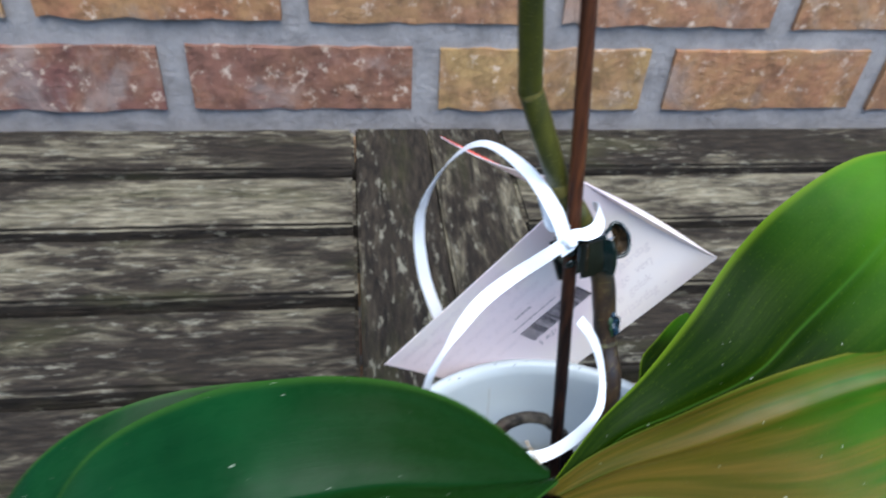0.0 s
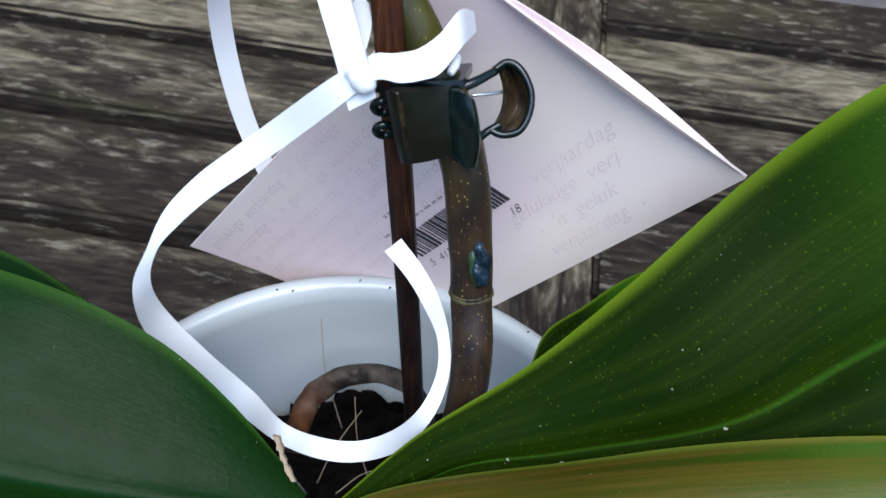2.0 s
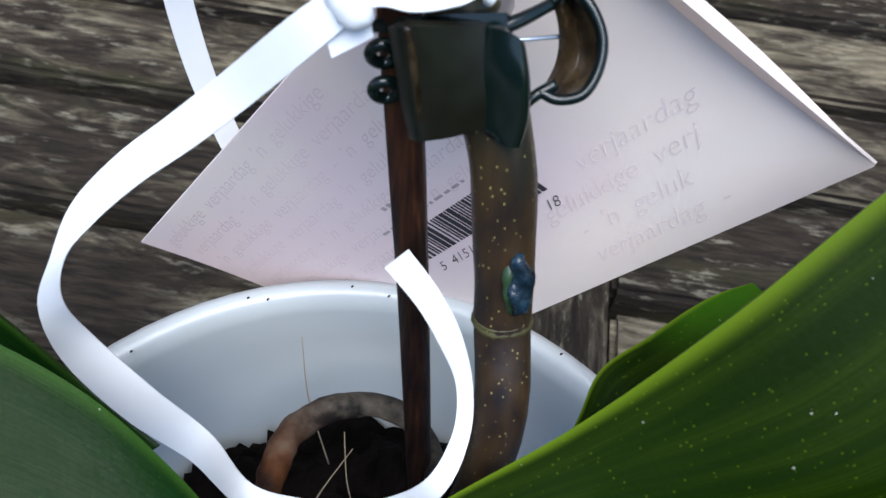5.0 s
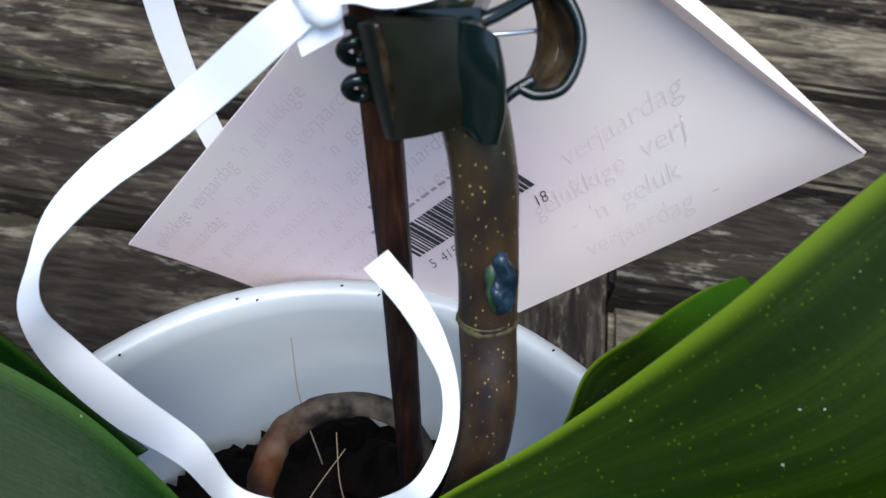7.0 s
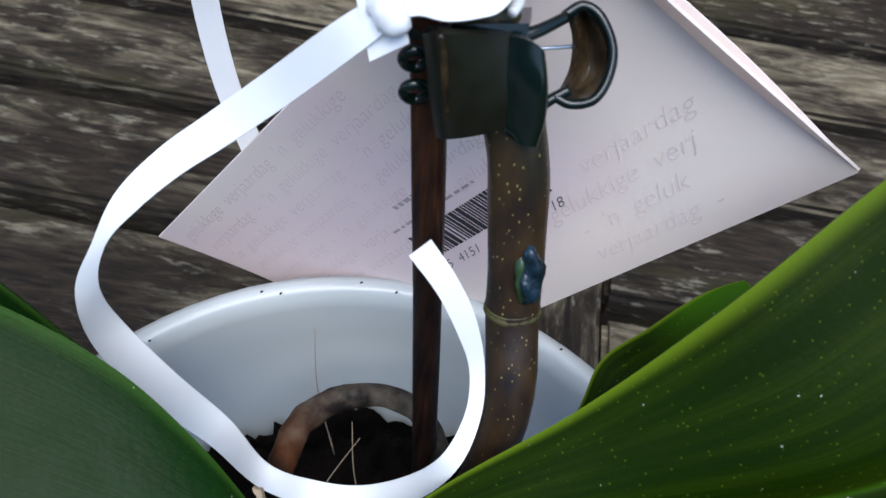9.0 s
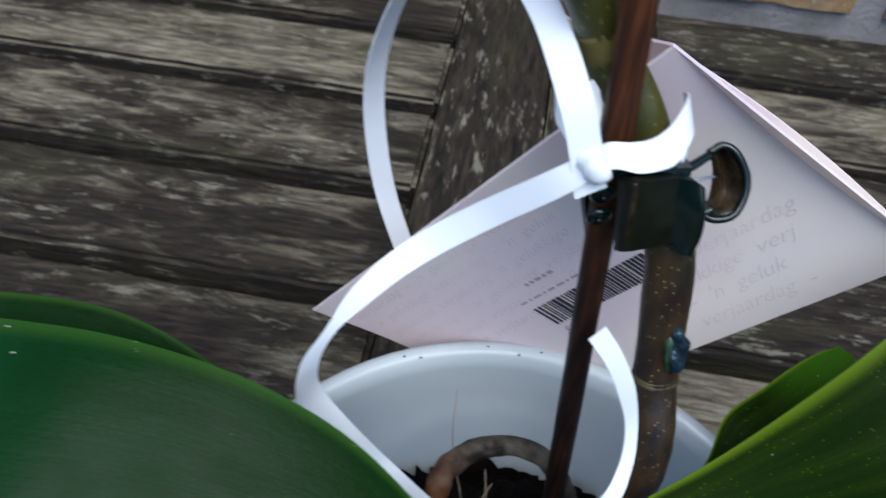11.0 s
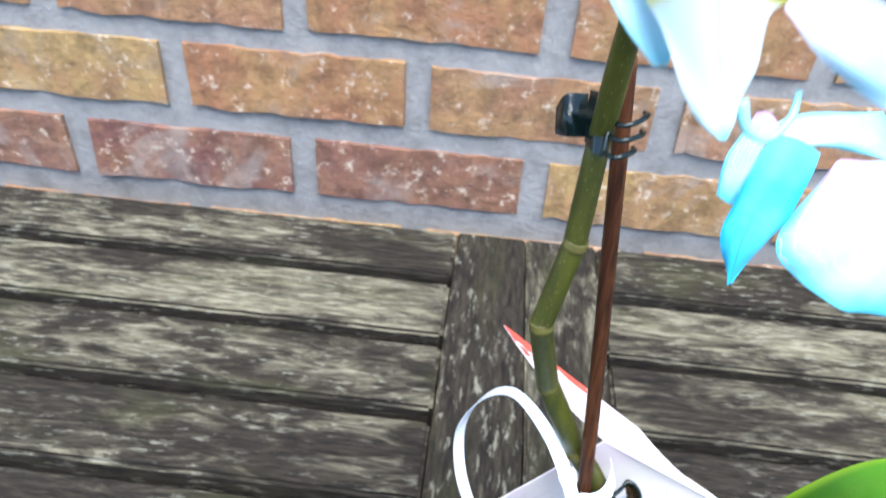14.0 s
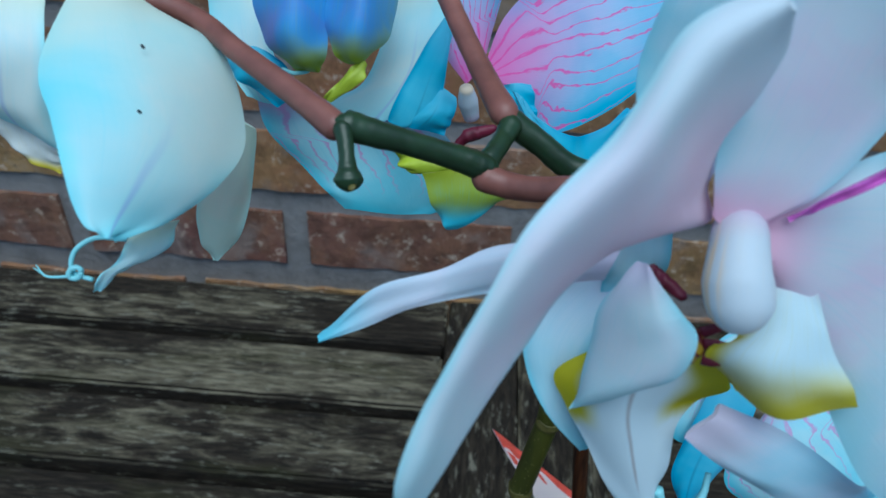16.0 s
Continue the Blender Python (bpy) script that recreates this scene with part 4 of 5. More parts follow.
c1("ridge", tube([(0.1487, 0.2807, 0.9590), (0.1492, 0.2808, 0.9564), (0.1497, 0.2810, 0.9522), (0.1503, 0.2812, 0.9473)], [0.00025, 0.0004, 0.0004, 0.00025], n=24, seg=8, bump=0.2), CLIP_GLINT, "worn bronze ridge")
c1("jaw", sheet([((0.1438, 0.2969, 0.9468), (0.1456, 0.2944, 0.9399), (0.1473, 0.2928, 0.9348)), ((0.1485, 0.2999, 0.9456), (0.1502, 0.2962, 0.9391), (0.1513, 0.2945, 0.9347)), ((0.1537, 0.3016, 0.9453), (0.1549, 0.2977, 0.9387), (0.1556, 0.2964, 0.9352))], 16, 12, 0.0012))
c1("lever", sheet([((0.1541, 0.2858, 0.9564), (0.1549, 0.2843, 0.9528), (0.1558, 0.2835, 0.9477), (0.1567, 0.2835, 0.9466)), ((0.1561, 0.2850, 0.9572), (0.1569, 0.2837, 0.9537), (0.1579, 0.2829, 0.9484), (0.1583, 0.2825, 0.9463)), ((0.1575, 0.2849, 0.9564), (0.1585, 0.2837, 0.9534), (0.1592, 0.2831, 0.9494), (0.1591, 0.2826, 0.9463)), ((0.1582, 0.2850, 0.9546), (0.1589, 0.2844, 0.9522), (0.1593, 0.2837, 0.9496), (0.1592, 0.2828, 0.9462))], 20, 20, 0.0010), CLIP_GREEN, "curved finger lever")
c1("top_plate", sheet([((0.1446, 0.2862, 0.9544), (0.1441, 0.2949, 0.9496)), ((0.1504, 0.2853, 0.9565), (0.1497, 0.2956, 0.9511)), ((0.1564, 0.2869, 0.9567), (0.1567, 0.2972, 0.9518))], 16, 8, 0.0012))
for centre in ((0.1460, 0.2844, 0.9530), (0.1463, 0.2840, 0.9492)):
    c1("finger", tube(ring(centre, (0.0011, 0.0004, 0.0), (0.0, -0.0004, 0.00135)), [0.0006] * 3, n=34, seg=10), CLIP_GREEN, "ring shaped jaw finger")
c1("finger_grip", sheet([((0.1611, 0.2896, 0.9475), (0.1623, 0.2895, 0.9468), (0.1647, 0.2900, 0.9471)), ((0.1621, 0.2926, 0.9488), (0.1641, 0.2937, 0.9476), (0.1659, 0.2915, 0.9490)), ((0.1618, 0.2946, 0.9512), (0.1637, 0.2959, 0.9503), (0.1655, 0.2933, 0.9515)), ((0.1605, 0.2957, 0.9537), (0.1618, 0.2968, 0.9538), (0.1637, 0.2954, 0.9538))], 22, 18, 0.0009), CLIP_GLINT, "worn oval cupped finger grip")
c1("grip_rim", tube([(0.1606, 0.2892, 0.9475), (0.1626, 0.2889, 0.9471), (0.1649, 0.2894, 0.9479), (0.1659, 0.2912, 0.9499), (0.1656, 0.2932, 0.9522), (0.1637, 0.2949, 0.9543), (0.1617, 0.2955, 0.9548), (0.1600, 0.2946, 0.9538)], [0.00055] * 3, n=50, seg=10), CLIP_GREEN, "rounded rim")
c1("arm", tube([(0.1585, 0.2878, 0.9454), (0.1601, 0.2888, 0.9470), (0.1621, 0.2900, 0.9481)], [0.0007, 0.0006, 0.0006], n=14, seg=10))
c1("arm", tube([(0.1553, 0.2902, 0.9530), (0.1577, 0.2918, 0.9535), (0.1603, 0.2944, 0.9539)], [0.0008, 0.0007, 0.0006], n=14, seg=10))
c1("spring_wire", tube([(0.1574, 0.2902, 0.9523), (0.1595, 0.2911, 0.9522), (0.1616, 0.2925, 0.9518)], [0.00022] * 3, n=10, seg=8), WIRE, "thin steel spring wire")
c1("peg", tube([(0.1546, 0.2872, 0.9580), (0.1548, 0.2889, 0.9580), (0.1549, 0.2907, 0.9581)], [0.0005, 0.0008, 0.0007], n=10, seg=10), RIBBON, "clear plastic peg")

c2 = clip("dark green plastic spring clip near the top of the stick", (0.1286, 0.2839, 1.0827))
c2("finger_grip", sheet([((0.1188, 0.2894, 1.0860), (0.1189, 0.2876, 1.0838), (0.1190, 0.2859, 1.0817)), ((0.1203, 0.2893, 1.0890), (0.1205, 0.2853, 1.0864), (0.1215, 0.2841, 1.0825)), ((0.1243, 0.2906, 1.0888), (0.1244, 0.2871, 1.0859), (0.1247, 0.2853, 1.0821))], 18, 14, 0.0010), CLIP_GREEN, "rounded finger grip")
c2("jaw", sheet([((0.1253, 0.2903, 1.0900), (0.1249, 0.2868, 1.0855), (0.1252, 0.2839, 1.0819)), ((0.1266, 0.2874, 1.0910), (0.1264, 0.2839, 1.0866), (0.1264, 0.2800, 1.0818)), ((0.1287, 0.2860, 1.0907), (0.1281, 0.2828, 1.0867), (0.1281, 0.2786, 1.0815))], 18, 14, 0.0014))
c2("spike", tube([(0.1274, 0.2882, 1.0888), (0.1276, 0.2897, 1.0906), (0.1278, 0.2905, 1.0917)], [0.0006, 0.0004, 0.0001], n=8, seg=8))
for pts in ([(0.1285, 0.2829, 1.0877), (0.1304, 0.2802, 1.0881), (0.1330, 0.2807, 1.0886), (0.1356, 0.2837, 1.0889), (0.1359, 0.2877, 1.0875)], [(0.1282, 0.2810, 1.0852), (0.1301, 0.2784, 1.0858), (0.1326, 0.2788, 1.0862), (0.1351, 0.2814, 1.0861), (0.1356, 0.2854, 1.0846)], [(0.1276, 0.2790, 1.0828), (0.1294, 0.2762, 1.0832), (0.1315, 0.2767, 1.0836), (0.1337, 0.2792, 1.0834), (0.1342, 0.2831, 1.0819)]):
    c2("finger", tube(pts, [0.00055] * 3, n=24, seg=10), CLIP_GREEN, "curved jaw finger")
c2("finger_bar", tube([(0.1287, 0.2834, 1.0883), (0.1282, 0.2807, 1.0854), (0.1277, 0.2783, 1.0823)], [0.0006] * 3, n=16, seg=8))

# ---- root in the pot ----
root = tagged(part("aerial_root", tube([(0.1294, 0.2673, 0.8692), (0.1293, 0.2728, 0.8714), (0.1308, 0.2791, 0.8729), (0.1357, 0.2838, 0.8742), (0.1422, 0.2860, 0.8748), (0.1495, 0.2851, 0.8750), (0.1547, 0.2807, 0.8739), (0.1571, 0.2753, 0.8735)], [0.0024, 0.0026, 0.0026, 0.0024, 0.0022, 0.0021, 0.0020, 0.002], n=60, seg=14, bump=0.18), ROOT, smooth=True), "thick brown and grey aerial root arching out of the bark", "orchid root")
for n, pts in enumerate((((0.1330, 0.268, 0.852), (0.1365, 0.273, 0.862), (0.141, 0.281, 0.866)), ((0.1440, 0.272, 0.850), (0.1410, 0.276, 0.861), (0.139, 0.283, 0.868)), ((0.1350, 0.283, 0.850), (0.1310, 0.288, 0.868), (0.1305, 0.291, 0.886)), ((0.1380, 0.266, 0.853), (0.1440, 0.270, 0.858), (0.151, 0.272, 0.858)))):
    tagged(part("root_hair", tube(pts, [0.00016, 0.00012, 0.00008], n=14, seg=6), HAIR, smooth=True), "fine pale dried root hair on the bark", "root hair", "root hairs")

# ---- flowers ----
def flower(name, label, centre):
    ob = empty(name, label, "orchid flower", "orchid flowers", at=centre)
    inv = Matrix.Translation([-c for c in centre])

    def add(pname, bm, material, plabel="", parent=None):
        bmesh.ops.transform(bm, matrix=inv, verts=bm.verts)
        return part(pname, bm, material, parent or ob, plabel, smooth=True)

    return add


petal_seed = iter(range(10, 200))


def petal(rows, nu, nv, thick):
    return sheet(rows, nu + 8, nv + 6, thick, ripple=0.0012, seed=next(petal_seed) * 1.37, wave=3.5, taper=0.12)


f1 = flower("orchid_flower", "large blush white orchid flower with cyan rims and yellow lip", (0.1285, 0.2182, 1.1549))
f1("petal", petal([((0.1247, 0.2144, 1.1755), (0.1246, 0.2135, 1.1757), (0.1248, 0.2133, 1.1757), (0.1251, 0.2132, 1.1755), (0.1254, 0.2134, 1.1752)), ((0.1219, 0.2145, 1.1748), (0.1225, 0.2130, 1.1745), (0.1239, 0.2137, 1.1735), (0.1254, 0.2153, 1.1724), (0.1270, 0.2171, 1.1714)), ((0.1191, 0.2137, 1.1732), (0.1200, 0.2120, 1.1725), (0.1219, 0.2134, 1.1706), (0.1242, 0.2156, 1.1687), (0.1265, 0.2189, 1.1671)), ((0.1171, 0.2119, 1.1704), (0.1182, 0.2105, 1.1698), (0.1202, 0.2127, 1.1675), (0.1227, 0.2153, 1.1650), (0.1254, 0.2200, 1.1636)), ((0.1150, 0.2102, 1.1673), (0.1163, 0.2090, 1.1666), (0.1187, 0.2114, 1.1639), (0.1220, 0.2151, 1.1610), (0.1255, 0.2202, 1.1588)), ((0.1124, 0.2086, 1.1646), (0.1139, 0.2077, 1.1640), (0.1165, 0.2102, 1.1610), (0.1203, 0.2139, 1.1581), (0.1262, 0.2191, 1.1555)), ((0.1097, 0.2066, 1.1618), (0.1112, 0.2061, 1.1610), (0.1134, 0.2087, 1.1583), (0.1160, 0.2119, 1.1564), (0.1195, 0.2164, 1.1548)), ((0.1076, 0.2043, 1.1584), (0.1089, 0.2044, 1.1578), (0.1105, 0.2068, 1.1552), (0.1120, 0.2095, 1.1533), (0.1142, 0.2134, 1.1520)), ((0.1057, 0.2021, 1.1552), (0.1069, 0.2026, 1.1544), (0.1080, 0.2047, 1.1521), (0.1093, 0.2072, 1.1500), (0.1110, 0.2102, 1.1483)), ((0.1042, 0.1998, 1.1521), (0.1051, 0.2005, 1.1510), (0.1060, 0.2023, 1.1487), (0.1071, 0.2046, 1.1463), (0.1082, 0.2072, 1.1446)), ((0.1032, 0.1980, 1.1486), (0.1040, 0.1987, 1.1473), (0.1046, 0.2002, 1.1452), (0.1052, 0.2021, 1.1430), (0.1057, 0.2046, 1.1419)), ((0.1026, 0.1974, 1.1449), (0.1029, 0.1981, 1.1437), (0.1032, 0.1990, 1.1422), (0.1036, 0.2003, 1.1407), (0.1039, 0.2021, 1.1393)), ((0.1021, 0.1986, 1.1407), (0.1022, 0.1988, 1.1403), (0.1024, 0.1991, 1.1397), (0.1025, 0.1996, 1.1391), (0.1027, 0.2004, 1.1387))], 54, 22, 0.0007), PETAL_WING)
f1("petal", petal([((0.1257, 0.2183, 1.1570), (0.1275, 0.2180, 1.1556), (0.1295, 0.2188, 1.1557)), ((0.1249, 0.2194, 1.1636), (0.1310, 0.2202, 1.1626), (0.1357, 0.2210, 1.1600)), ((0.1275, 0.2222, 1.1758), (0.1337, 0.2218, 1.1714), (0.1408, 0.2227, 1.1670)), ((0.1290, 0.2223, 1.1826), (0.1361, 0.2228, 1.1795), (0.1444, 0.2231, 1.1741))], 40, 18, 0.0007), PETAL_BLUSH)
f1("petal", petal([((0.1299, 0.2192, 1.1553), (0.1307, 0.2189, 1.1541), (0.1315, 0.2183, 1.1523)), ((0.1384, 0.2220, 1.1612), (0.1382, 0.2190, 1.1536), (0.1374, 0.2164, 1.1434)), ((0.1452, 0.2198, 1.1645), (0.1477, 0.2154, 1.1514), (0.1438, 0.2100, 1.1341)), ((0.1509, 0.2131, 1.1616), (0.1530, 0.2102, 1.1507), (0.1505, 0.2058, 1.1346))], 40, 18, 0.0007), PETAL_BLUSH)
f1("sepal", petal([((0.1239, 0.2230, 1.1567), (0.1254, 0.2228, 1.1564), (0.1264, 0.2232, 1.1568)), ((0.1195, 0.2251, 1.1634), (0.1251, 0.2264, 1.1648), (0.1291, 0.2259, 1.1638)), ((0.1204, 0.2268, 1.1724), (0.1255, 0.2277, 1.1733), (0.1310, 0.2271, 1.1721)), ((0.1233, 0.2272, 1.1813), (0.1252, 0.2279, 1.1821), (0.1273, 0.2275, 1.1815))], 30, 14, 0.0007), PETAL_CYAN)
f1("sepal", petal([((0.1202, 0.2227, 1.1498), (0.1195, 0.2225, 1.1479), (0.1192, 0.2223, 1.1460)), ((0.1098, 0.2238, 1.1486), (0.1089, 0.2230, 1.1459), (0.1083, 0.2223, 1.1433)), ((0.1034, 0.2234, 1.1452), (0.1024, 0.2227, 1.1434), (0.1014, 0.2219, 1.1415)), ((0.0967, 0.2230, 1.1425), (0.0962, 0.2220, 1.1403), (0.0958, 0.2209, 1.1388)), ((0.0915, 0.2203, 1.1372), (0.0914, 0.2203, 1.1371), (0.0914, 0.2202, 1.1371))], 36, 14, 0.0006), PETAL_SEPAL)
f1("sepal", petal([((0.1313, 0.2156, 1.1375), (0.1299, 0.2148, 1.1366), (0.1278, 0.2144, 1.1346)), ((0.1381, 0.2160, 1.1342), (0.1362, 0.2142, 1.1320), (0.1330, 0.2139, 1.1302)), ((0.1459, 0.2143, 1.1298), (0.1434, 0.2138, 1.1277), (0.1402, 0.2129, 1.1267)), ((0.1488, 0.2151, 1.1273), (0.1476, 0.2142, 1.1262), (0.1457, 0.2135, 1.1254))], 30, 14, 0.0006), PETAL_SEPAL)
f1("lip", petal([((0.1203, 0.2178, 1.1430), (0.1235, 0.2162, 1.1441), (0.1269, 0.2172, 1.1443)), ((0.1157, 0.2193, 1.1369), (0.1224, 0.2152, 1.1410), (0.1347, 0.2216, 1.1337)), ((0.1170, 0.2178, 1.1340), (0.1221, 0.2145, 1.1368), (0.1306, 0.2199, 1.1333)), ((0.1193, 0.2160, 1.1314), (0.1231, 0.2140, 1.1326), (0.1276, 0.2174, 1.1326)), ((0.1215, 0.2145, 1.1274), (0.1244, 0.2134, 1.1283), (0.1277, 0.2150, 1.1285)), ((0.1238, 0.2137, 1.1241), (0.1256, 0.2131, 1.1248), (0.1273, 0.2139, 1.1253)), ((0.1257, 0.2128, 1.1230), (0.1261, 0.2127, 1.1229), (0.1265, 0.2129, 1.1231))], 36, 18, 0.0006), LIP_MID)
f1("petal", petal([((0.1184, 0.2240, 1.1551), (0.1209, 0.2245, 1.1556), (0.1238, 0.2244, 1.1553)), ((0.1190, 0.2241, 1.1501), (0.1219, 0.2246, 1.1506), (0.1251, 0.2247, 1.1505)), ((0.1195, 0.2239, 1.1455), (0.1222, 0.2244, 1.1461), (0.1253, 0.2244, 1.1467)), ((0.1195, 0.2234, 1.1423), (0.1222, 0.2239, 1.1429), (0.1247, 0.2237, 1.1440))], 26, 14, 0.0006), PETAL_CYAN)
f1("side_lobe", petal([((0.1214, 0.2204, 1.1500), (0.1217, 0.2196, 1.1505), (0.1221, 0.2185, 1.1507)), ((0.1190, 0.2201, 1.1464), (0.1204, 0.2147, 1.1491), (0.1226, 0.2127, 1.1520)), ((0.1177, 0.2176, 1.1429), (0.1206, 0.2128, 1.1464), (0.1241, 0.2096, 1.1510)), ((0.1173, 0.2157, 1.1388), (0.1198, 0.2124, 1.1425), (0.1238, 0.2094, 1.1474)), ((0.1168, 0.2150, 1.1361), (0.1176, 0.2145, 1.1370), (0.1203, 0.2132, 1.1401))], 30, 18, 0.0006), PETAL_LOBE)
f1("side_lobe", petal([((0.1240, 0.2269, 1.1479), (0.1230, 0.2263, 1.1464), (0.1223, 0.2245, 1.1448)), ((0.1160, 0.2257, 1.1444), (0.1179, 0.2238, 1.1419), (0.1196, 0.2210, 1.1405)), ((0.1125, 0.2228, 1.1392), (0.1154, 0.2216, 1.1380), (0.1185, 0.2201, 1.1369)), ((0.1128, 0.2207, 1.1354), (0.1159, 0.2201, 1.1344), (0.1190, 0.2196, 1.1338)), ((0.1152, 0.2187, 1.1313), (0.1178, 0.2188, 1.1308), (0.1204, 0.2189, 1.1303)), ((0.1191, 0.2174, 1.1273), (0.1201, 0.2177, 1.1271), (0.1210, 0.2181, 1.1271))], 34, 16, 0.0006), PETAL_CYAN)
f1("side_lobe", petal([((0.1321, 0.2193, 1.1511), (0.1338, 0.2196, 1.1514), (0.1360, 0.2192, 1.1507)), ((0.1307, 0.2167, 1.1459), (0.1338, 0.2157, 1.1477), (0.1372, 0.2164, 1.1468)), ((0.1282, 0.2161, 1.1436), (0.1331, 0.2133, 1.1445), (0.1396, 0.2143, 1.1437)), ((0.1313, 0.2151, 1.1403), (0.1353, 0.2125, 1.1398), (0.1410, 0.2134, 1.1415))], 30, 18, 0.0006), LIP_YELLOW)
f1("column", tube([(0.1287, 0.2199, 1.1565), (0.1282, 0.2168, 1.1548), (0.1281, 0.2147, 1.1529), (0.1286, 0.2133, 1.1509), (0.1291, 0.2127, 1.1494)], [0.0022, 0.0024, 0.0028, 0.0027, 0.0021], n=44, seg=20, dome=True), COLUMN, "cream white column")
f1("callus", tube([(0.1232, 0.2181, 1.1414), (0.1255, 0.2173, 1.1427), (0.1279, 0.2171, 1.1447)], [0.0007, 0.0017, 0.0015], n=30, seg=14, bump=0.25, dome=True), CALLUS, "yellow callus with red bars")
f1("throat", tube([(0.1234, 0.2236, 1.1475), (0.1246, 0.2221, 1.1470), (0.1266, 0.2204, 1.1462)], [0.0004, 0.0007, 0.0005], n=24, seg=12, bump=0.3, dome=True), CRIMSON, "dark crimson throat")
for a, b in (((0.1275, 0.2171, 1.1451), (0.1302, 0.2172, 1.1466)), ((0.1278, 0.2165, 1.1443), (0.1302, 0.2159, 1.1450)), ((0.1278, 0.2159, 1.1432), (0.1294, 0.2151, 1.1433))):
    f1("throat_streak", tube([a, b], [0.0007, 0.0006, 0.0001], n=12, seg=8, flat=0.4), CRIMSON, "crimson streak")
f1("petal_stripe", petal([((0.1321, 0.2190, 1.1568), (0.1322, 0.2189, 1.1567), (0.1323, 0.2189, 1.1566)), ((0.1333, 0.2190, 1.1577), (0.1335, 0.2188, 1.1575), (0.1336, 0.2187, 1.1573)), ((0.1344, 0.2186, 1.1592), (0.1345, 0.2184, 1.1589), (0.1346, 0.2182, 1.1586)), ((0.1363, 0.2185, 1.1609), (0.1364, 0.2182, 1.1605), (0.1365, 0.2179, 1.1601)), ((0.1386, 0.2185, 1.1628), (0.1387, 0.2182, 1.1624), (0.1388, 0.2179, 1.1620))], 14, 6, 0.0004), MAGENTA, "magenta stripe")
f1("tendril", tube([(0.1271, 0.2142, 1.1261), (0.1282, 0.2137, 1.1237), (0.1304, 0.2138, 1.1229), (0.1322, 0.2151, 1.1245), (0.1327, 0.2166, 1.1264)], [0.0006, 0.0005, 0.0004, 0.0004, 0.0003], n=24, seg=8), TENDRIL)

f2 = flower("orchid_flower", "icy white orchid flower seen from behind", (0.0660, 0.2474, 1.1587))
f2("petal", petal([((0.0611, 0.2471, 1.1655), (0.0639, 0.2476, 1.1643), (0.0665, 0.2487, 1.1604)), ((0.0621, 0.2331, 1.1605), (0.0701, 0.2366, 1.1597), (0.0754, 0.2468, 1.1572)), ((0.0661, 0.2258, 1.1571), (0.0735, 0.2305, 1.1553), (0.0799, 0.2399, 1.1500)), ((0.0692, 0.2208, 1.1542), (0.0737, 0.2247, 1.1525), (0.0788, 0.2326, 1.1476)), ((0.0712, 0.2185, 1.1509), (0.0731, 0.2206, 1.1503), (0.0755, 0.2252, 1.1471)), ((0.0728, 0.2184, 1.1498), (0.0733, 0.2184, 1.1497), (0.0732, 0.2193, 1.1493))], 40, 22, 0.0007), PETAL_ICE_BACK)
f2("petal", petal([((0.0464, 0.2442, 1.1642), (0.0533, 0.2437, 1.1647), (0.0582, 0.2433, 1.1639)), ((0.0458, 0.2394, 1.1577), (0.0545, 0.2385, 1.1592), (0.0594, 0.2387, 1.1583)), ((0.0472, 0.2387, 1.1531), (0.0533, 0.2377, 1.1531), (0.0588, 0.2373, 1.1522)), ((0.0484, 0.2397, 1.1510), (0.0534, 0.2388, 1.1495), (0.0584, 0.2375, 1.1473))], 24, 14, 0.0007), PETAL_ICE)
f2("side_lobe", petal([((0.0484, 0.2409, 1.1493), (0.0535, 0.2407, 1.1486), (0.0572, 0.2394, 1.1466)), ((0.0503, 0.2398, 1.1468), (0.0542, 0.2394, 1.1459), (0.0573, 0.2389, 1.1451)), ((0.0534, 0.2389, 1.1445), (0.0556, 0.2387, 1.1440), (0.0571, 0.2385, 1.1437))], 20, 14, 0.0006), LIP_SIDE, "cream side lobe with a yellow edge")
f2("sepal", petal([((0.0699, 0.2548, 1.1431), (0.0725, 0.2555, 1.1438), (0.0754, 0.2548, 1.1426)), ((0.0664, 0.2517, 1.1305), (0.0709, 0.2519, 1.1322), (0.0745, 0.2536, 1.1343)), ((0.0664, 0.2514, 1.1250), (0.0691, 0.2509, 1.1258), (0.0723, 0.2517, 1.1267)), ((0.0683, 0.2502, 1.1230), (0.0686, 0.2501, 1.1230), (0.0690, 0.2503, 1.1231))], 28, 12, 0.0006), PETAL_CREAM)
f2("lip", petal([((0.0708, 0.2371, 1.1391), (0.0695, 0.2333, 1.1407), (0.0677, 0.2305, 1.1405)), ((0.0703, 0.2324, 1.1378), (0.0691, 0.2295, 1.1390), (0.0676, 0.2275, 1.1397)), ((0.0681, 0.2277, 1.1383), (0.0676, 0.2258, 1.1391), (0.0666, 0.2248, 1.1395)), ((0.0671, 0.2253, 1.1385), (0.0667, 0.2247, 1.1377), (0.0660, 0.2247, 1.1377))], 24, 12, 0.0006), PETAL_ICE)
f2("tendril", tube([(0.0686, 0.2290, 1.1418), (0.0657, 0.2281, 1.1423), (0.0640, 0.2268, 1.1416), (0.0635, 0.2258, 1.1402), (0.0642, 0.2252, 1.1394), (0.0660, 0.2250, 1.1390)], [0.00034, 0.0003, 0.00028, 0.00026, 0.00026, 0.00026], n=30, seg=8), TENDRIL)
